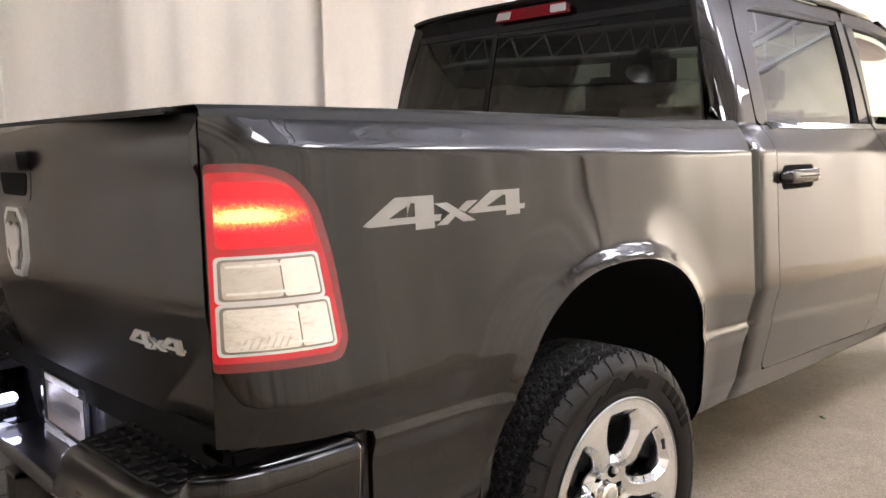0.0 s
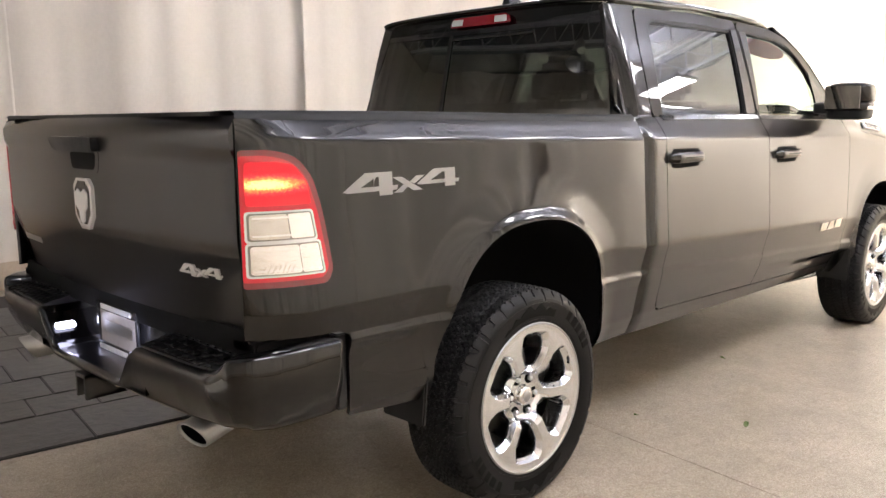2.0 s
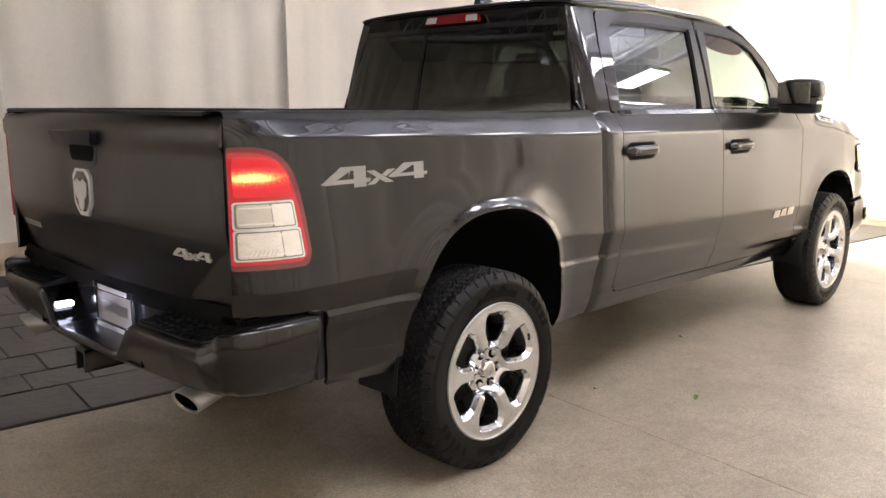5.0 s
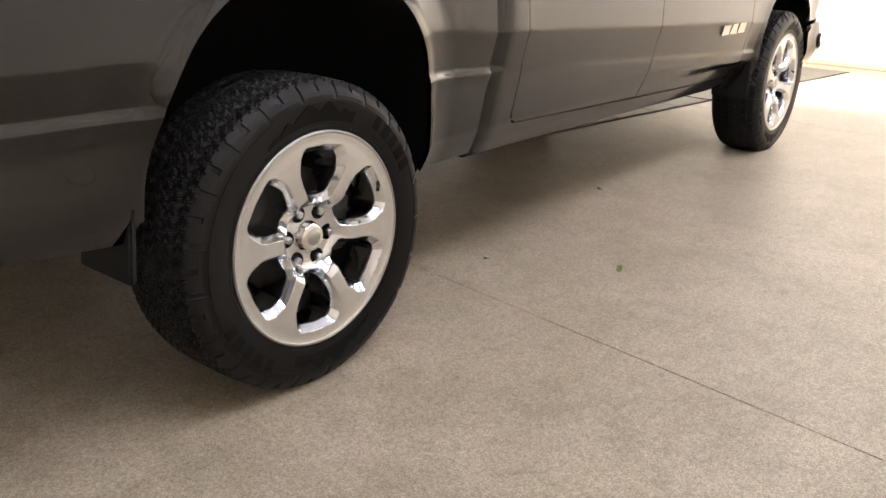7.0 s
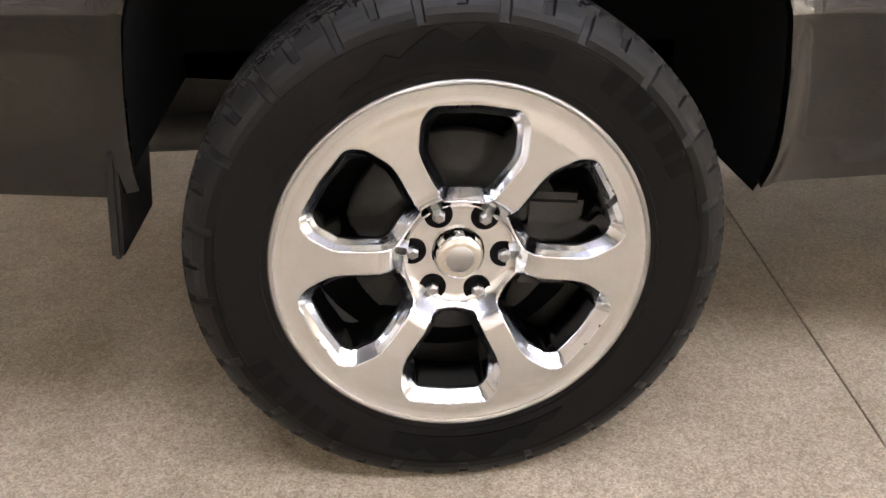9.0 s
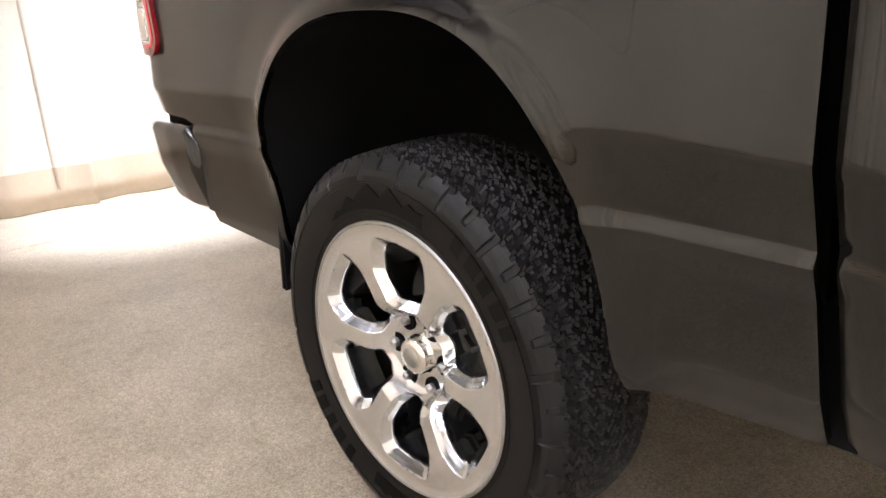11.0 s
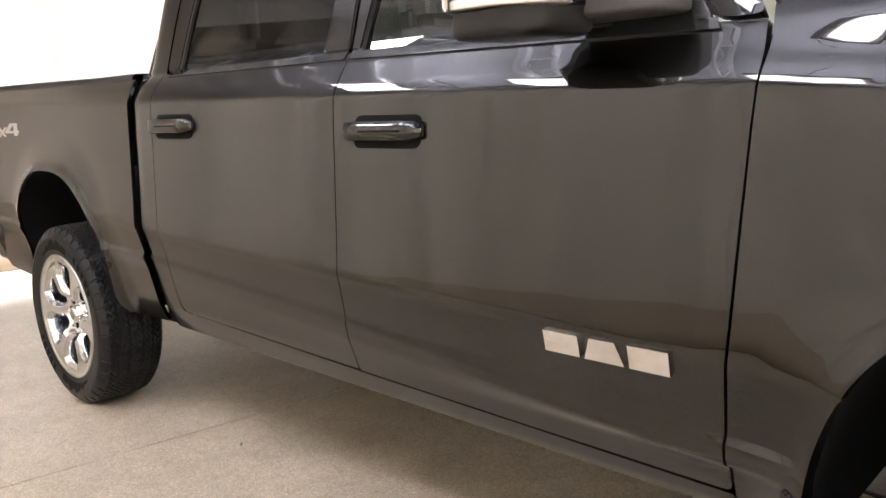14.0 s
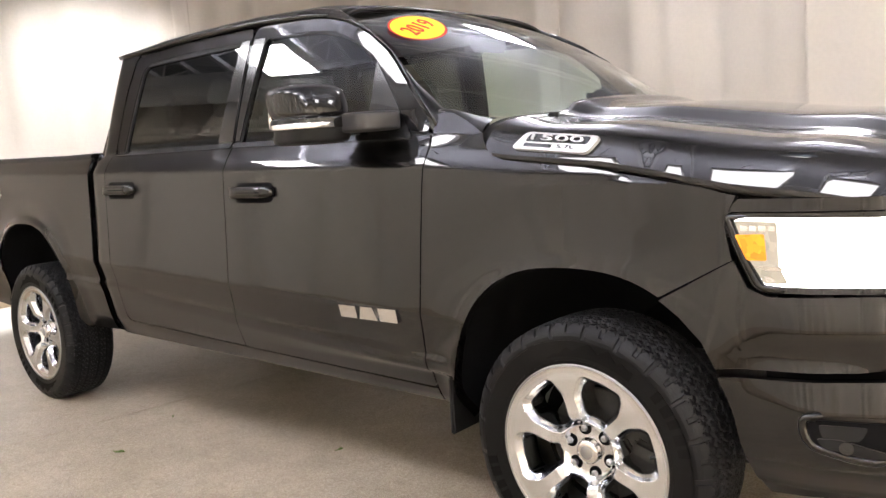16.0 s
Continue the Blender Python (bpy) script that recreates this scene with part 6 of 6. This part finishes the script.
# ---- door handles, mirrors, badges ----
def make_handle(s, x, z, parent):
    fm = flank
    # flat dark sheet on the door, coloured like the shade behind the handle
    cup = rounded([(x - 0.118, z - 0.043), (x + 0.128, z - 0.043), (x + 0.136, z + 0.038), (x - 0.108, z + 0.040)], 0.026)
    c = skin("handle_recess_shade", cup, fm, DARK, parent, "dark sheet painted as the shade in the handle recess", side=s, lift=0.0015, depth=0.004, step=(0.04, 0.03))
    bm = bmesh.new()
    grid = []
    n, m = 16, 8
    for i in range(n + 1):
        t = -1 + 2 * i / n
        row = []
        for j in range(m):
            a = 2 * math.pi * j / m
            w = 0.0235 * (1 - 0.4 * t ** 12)
            d = 0.012 * (1 - 0.6 * t ** 10)
            bulge = 0.027 - 0.022 * t ** 8
            p = fm(x + 0.140 * t, z + w * max(-1, min(1, 1.25 * math.sin(a))), bulge + d * max(-1, min(1, 1.25 * math.cos(a))))
            row.append(bm.verts.new((p.x, p.y * s, p.z)))
        grid.append(row)
    for i in range(n):
        for j in range(m):
            bm.faces.new((grid[i][j], grid[i][(j + 1) % m], grid[i + 1][(j + 1) % m], grid[i + 1][j]))
    bm.faces.new(grid[0][::-1])
    bm.faces.new(grid[-1])
    bar = part("handle", bm, PAINT, parent, "grey painted pull handle", smooth=True)
    # raised dark strip in place of a groove's shade
    slot = [(x - 0.055, z - 0.0035), (x + 0.095, z - 0.0035), (x + 0.095, z + 0.0015), (x - 0.055, z + 0.0015)]
    skin("handle_groove_shade", slot, fm, DARK, bar, "fine dark strip painted as a shaded groove along the handle", side=s, lift=0.0402, depth=0.003, step=(0.03, 0.03))


for s in (1, -1):
    rd, fd = doors[s]
    make_handle(s, 1.088, 1.216, rd)
    make_handle(s, 2.154, 1.192, fd)
    blocks = [[(0.0, 0.0), (0.30, 0.0), (0.30, 1.0), (0.0, 1.0)], [(0.34, 0.0), (0.66, 0.0), (0.60, 1.0), (0.40, 1.0)], [(0.70, 0.0), (1.0, 0.0), (1.0, 1.0), (0.70, 1.0)]]
    fm = flank if s > 0 else (lambda a, b, lift=0.0: Vector((flank(a, b, lift).x, -flank(a, b, lift).y, b)))
    shapes("door_badge", blocks, fm, 2.797, 0.751, 0.296, 0.048, CHROME, fd, "chrome block badge", sign=s, lift=0.010, depth=0.010)


def hood_side(a, b, lift=0.0):
    w = half_width(a, z_shut(a)) - 0.003
    ts = [0.0, 0.009, 0.018, 0.029, 0.042, 0.057, 0.080]
    zs = [0.0, 0.018, 0.034, 0.053, 0.073, 0.089, 0.102]
    k = hood_rise(a)
    h = (b - z_shut(a)) / k
    t = lerp(h, zs, ts)
    y = w - t * w / 0.95
    n = Vector((0, 0.8, 0.6))
    return Vector((a, -(y + n.y * lift), b + n.z * lift))


def make_hood_badge(s):
    z0 = lambda a: z_shut(a) + 0.054
    lay = lambda a, b, lift=0.0: hood_side(a, z0(a) + b, lift)
    outl = rounded([(3.43, -0.024), (3.70, -0.024), (3.735, 0.024), (3.475, 0.026)], 0.018)
    bd = skin("hood_badge", outl, lay, BADGE, hood, "silver badge with dark lettering field", side=s, lift=0.012, depth=0.012, step=(0.03, 0.02))
    skin("badge_field", rounded([(3.478, -0.002), (3.695, -0.002), (3.705, 0.020), (3.492, 0.020)], 0.008), lay, GLOSS_BLACK, bd, side=s, lift=0.0135, depth=0.002, step=(0.03, 0.02))
    fm = lay if s > 0 else (lambda a, b, lift=0.0: Vector((lay(a, b, lift).x, -lay(a, b, lift).y, lay(a, b, lift).z)))
    wrap_text("badge_number", "1500", 0.03, fm, 3.592, 0.009, BADGE, bd, "chrome number 1500", 0.185, 0.0175, s, 0.0, 0.016)
    skin("badge_bar", [(3.475, -0.017), (3.575, -0.017), (3.577, -0.007), (3.478, -0.007)], lay, GLOSS_BLACK, bd, side=s, lift=0.013, depth=0.002)
    wrap_text("badge_size", "5.7L", 0.02, fm, 3.625, -0.012, GLOSS_BLACK, bd, "dark engine size 5.7L", 0.06, 0.0125, s, 0.0, 0.010)


both(make_hood_badge)


def make_mirror(s):
    e = new("door_mirror")
    e.parent = truck
    tagged(e, "black and grey folding door mirror")

    def fl(bm):
        for v in bm.verts:
            v.co.y *= s
        return bm

    def pod(c, h, e, plan, lean, n=48, m=28):
        """A rounded box of half sizes h: a superellipsoid, swept back at its outer end."""
        pw = lambda t, k: math.copysign(abs(t) ** k, t)
        verts, faces = [], []
        for j in range(m + 1):
            b = -math.pi / 2 + math.pi * j / m
            for i in range(n):
                a = 2 * math.pi * i / n
                x, y, z = pw(math.cos(b), e) * pw(math.cos(a), plan) * h[0], pw(math.cos(b), e) * pw(math.sin(a), plan) * h[1], pw(math.sin(b), e) * h[2]
                k = 0.5 - y / (2 * h[1])
                x += -0.035 * k * k - lean * z
                verts.append((c[0] + x, (c[1] + y) * s, c[2] + z))
        for j in range(m):
            for i in range(n):
                faces.append((j * n + i, j * n + (i + 1) % n, (j + 1) * n + (i + 1) % n, (j + 1) * n + i))
        return verts, faces

    for nm, c, h, ex, plan, lean, m, lab in (
        ("mirror_arm", (2.815, -0.945, 1.430), (0.125, 0.085, 0.034), 0.25, 0.3, 0.0, GREY_PLASTIC, "dark grey plastic mirror arm"),
        ("mirror_base", (2.712, -1.072, 1.398), (0.094, 0.118, 0.034), 0.4, 0.6, -0.2, BLACK, "black lower mirror housing"),
        ("mirror_cap", (2.705, -1.080, 1.506), (0.108, 0.126, 0.064), 0.5, 0.75, 0.25, PAINT, "grey painted mirror cap"),
        ("mirror_band", (2.708, -1.066, 1.436), (0.106, 0.131, 0.024), 0.25, 0.7, 0.0, PAINT, "grey painted lower band"),
        ("turn_signal", (2.722, -1.122, 1.428), (0.098, 0.086, 0.012), 0.3, 0.75, 0.0, WHITE_LENS, "clear turn signal strip"),
    ):
        v, f = pod(c, h, ex, plan, lean)
        link_mesh(nm, v, f, m, e, lab)
    part("mirror_glass", fl(box_bm((2.575, -1.165, 1.425), (2.588, -0.975, 1.55), 0.004)), CHROME, e, "mirror glass")


both(make_mirror)
for s in (1, -1):
    skin("mirror_sail", [(2.765, 1.380), (2.985, 1.363), (2.965, 1.40), (2.845, 1.555), (2.765, 1.652)], flank, GLOSS_BLACK, doors[s][1], "black mirror mounting corner", side=s, lift=0.002, depth=0.01)

# yellow oval sticker on the windshield
def ws_at(s, t, lift):
    p = Vector(WS_LOW(s)).lerp(Vector(WS_TOP(s)), t) + Vector((0.03, 0, 0.03)) * (4 * t * (1 - t))
    return p + Vector((0.6, 0, 0.8)) * lift


c = (-0.75, 0.745)
oval = [(math.cos(a) * 0.150, math.sin(a) * 0.104) for a in np.linspace(0, 2 * math.pi, 33)[:-1]]
up = Vector(WS_TOP(c[0])) - Vector(WS_LOW(c[0]))
up.normalize()
acr = (ws_at(c[0] + 0.1, c[1], 0) - ws_at(c[0] - 0.1, c[1], 0)).normalized()
turn = radians(31)
acr, up = acr * math.cos(turn) + up * math.sin(turn), up * math.cos(turn) - acr * math.sin(turn)
mid_p = ws_at(*c, 0.0)
nrm = acr.cross(up).normalized()


def on_ws(a, b, lift=0.0):
    return mid_p + acr * a + up * b + nrm * (lift + 0.006)


sticker = skin("year_sticker", oval, on_ws, RED_INK, None, step=(0.05, 0.05), depth=0.0008, lift=0.001)
tagged(sticker, "yellow oval sticker with the red year on the windshield", "sticker")
skin("sticker_field", [(a * 0.95, b * 0.91) for a, b in oval], on_ws, YELLOW, sticker, "yellow field", step=(0.05, 0.05), depth=0.0008, lift=0.002)
wrap_text("sticker_year", "2019", 0.06, on_ws, 0.0, 0.0, RED_INK, sticker, "red number 2019", 0.185, 0.003, 1, 0.0, 0.075)

# small debris on the floor
for x, y, sz, rot in ((1.265, -1.21, 0.035, 20), (2.18, -0.64, 0.02, 70), (1.03, -0.78, 0.012, 130)):
    bm = bmesh.new()
    vs = [bm.verts.new((sz * a, sz * b, 0.004 + 0.004 * math.sin(3 * a))) for a, b in ((-1, 0), (-0.4, 0.3), (0.4, 0.32), (1.1, 0.05), (0.5, -0.28), (-0.4, -0.3))]
    bm.faces.new(vs)
    r = bmesh.ops.extrude_face_region(bm, geom=bm.faces[:])
    for v in r["geom"]:
        if isinstance(v, bmesh.types.BMVert):
            v.co.z -= 0.003
    ob = part("fallen_leaf", bm, LEAF)
    ob.matrix_world = pose(x, y, 0, 0, 0, rot)
    tagged(ob, "small dry green leaf lying on the concrete", "leaf", "fallen leaves")
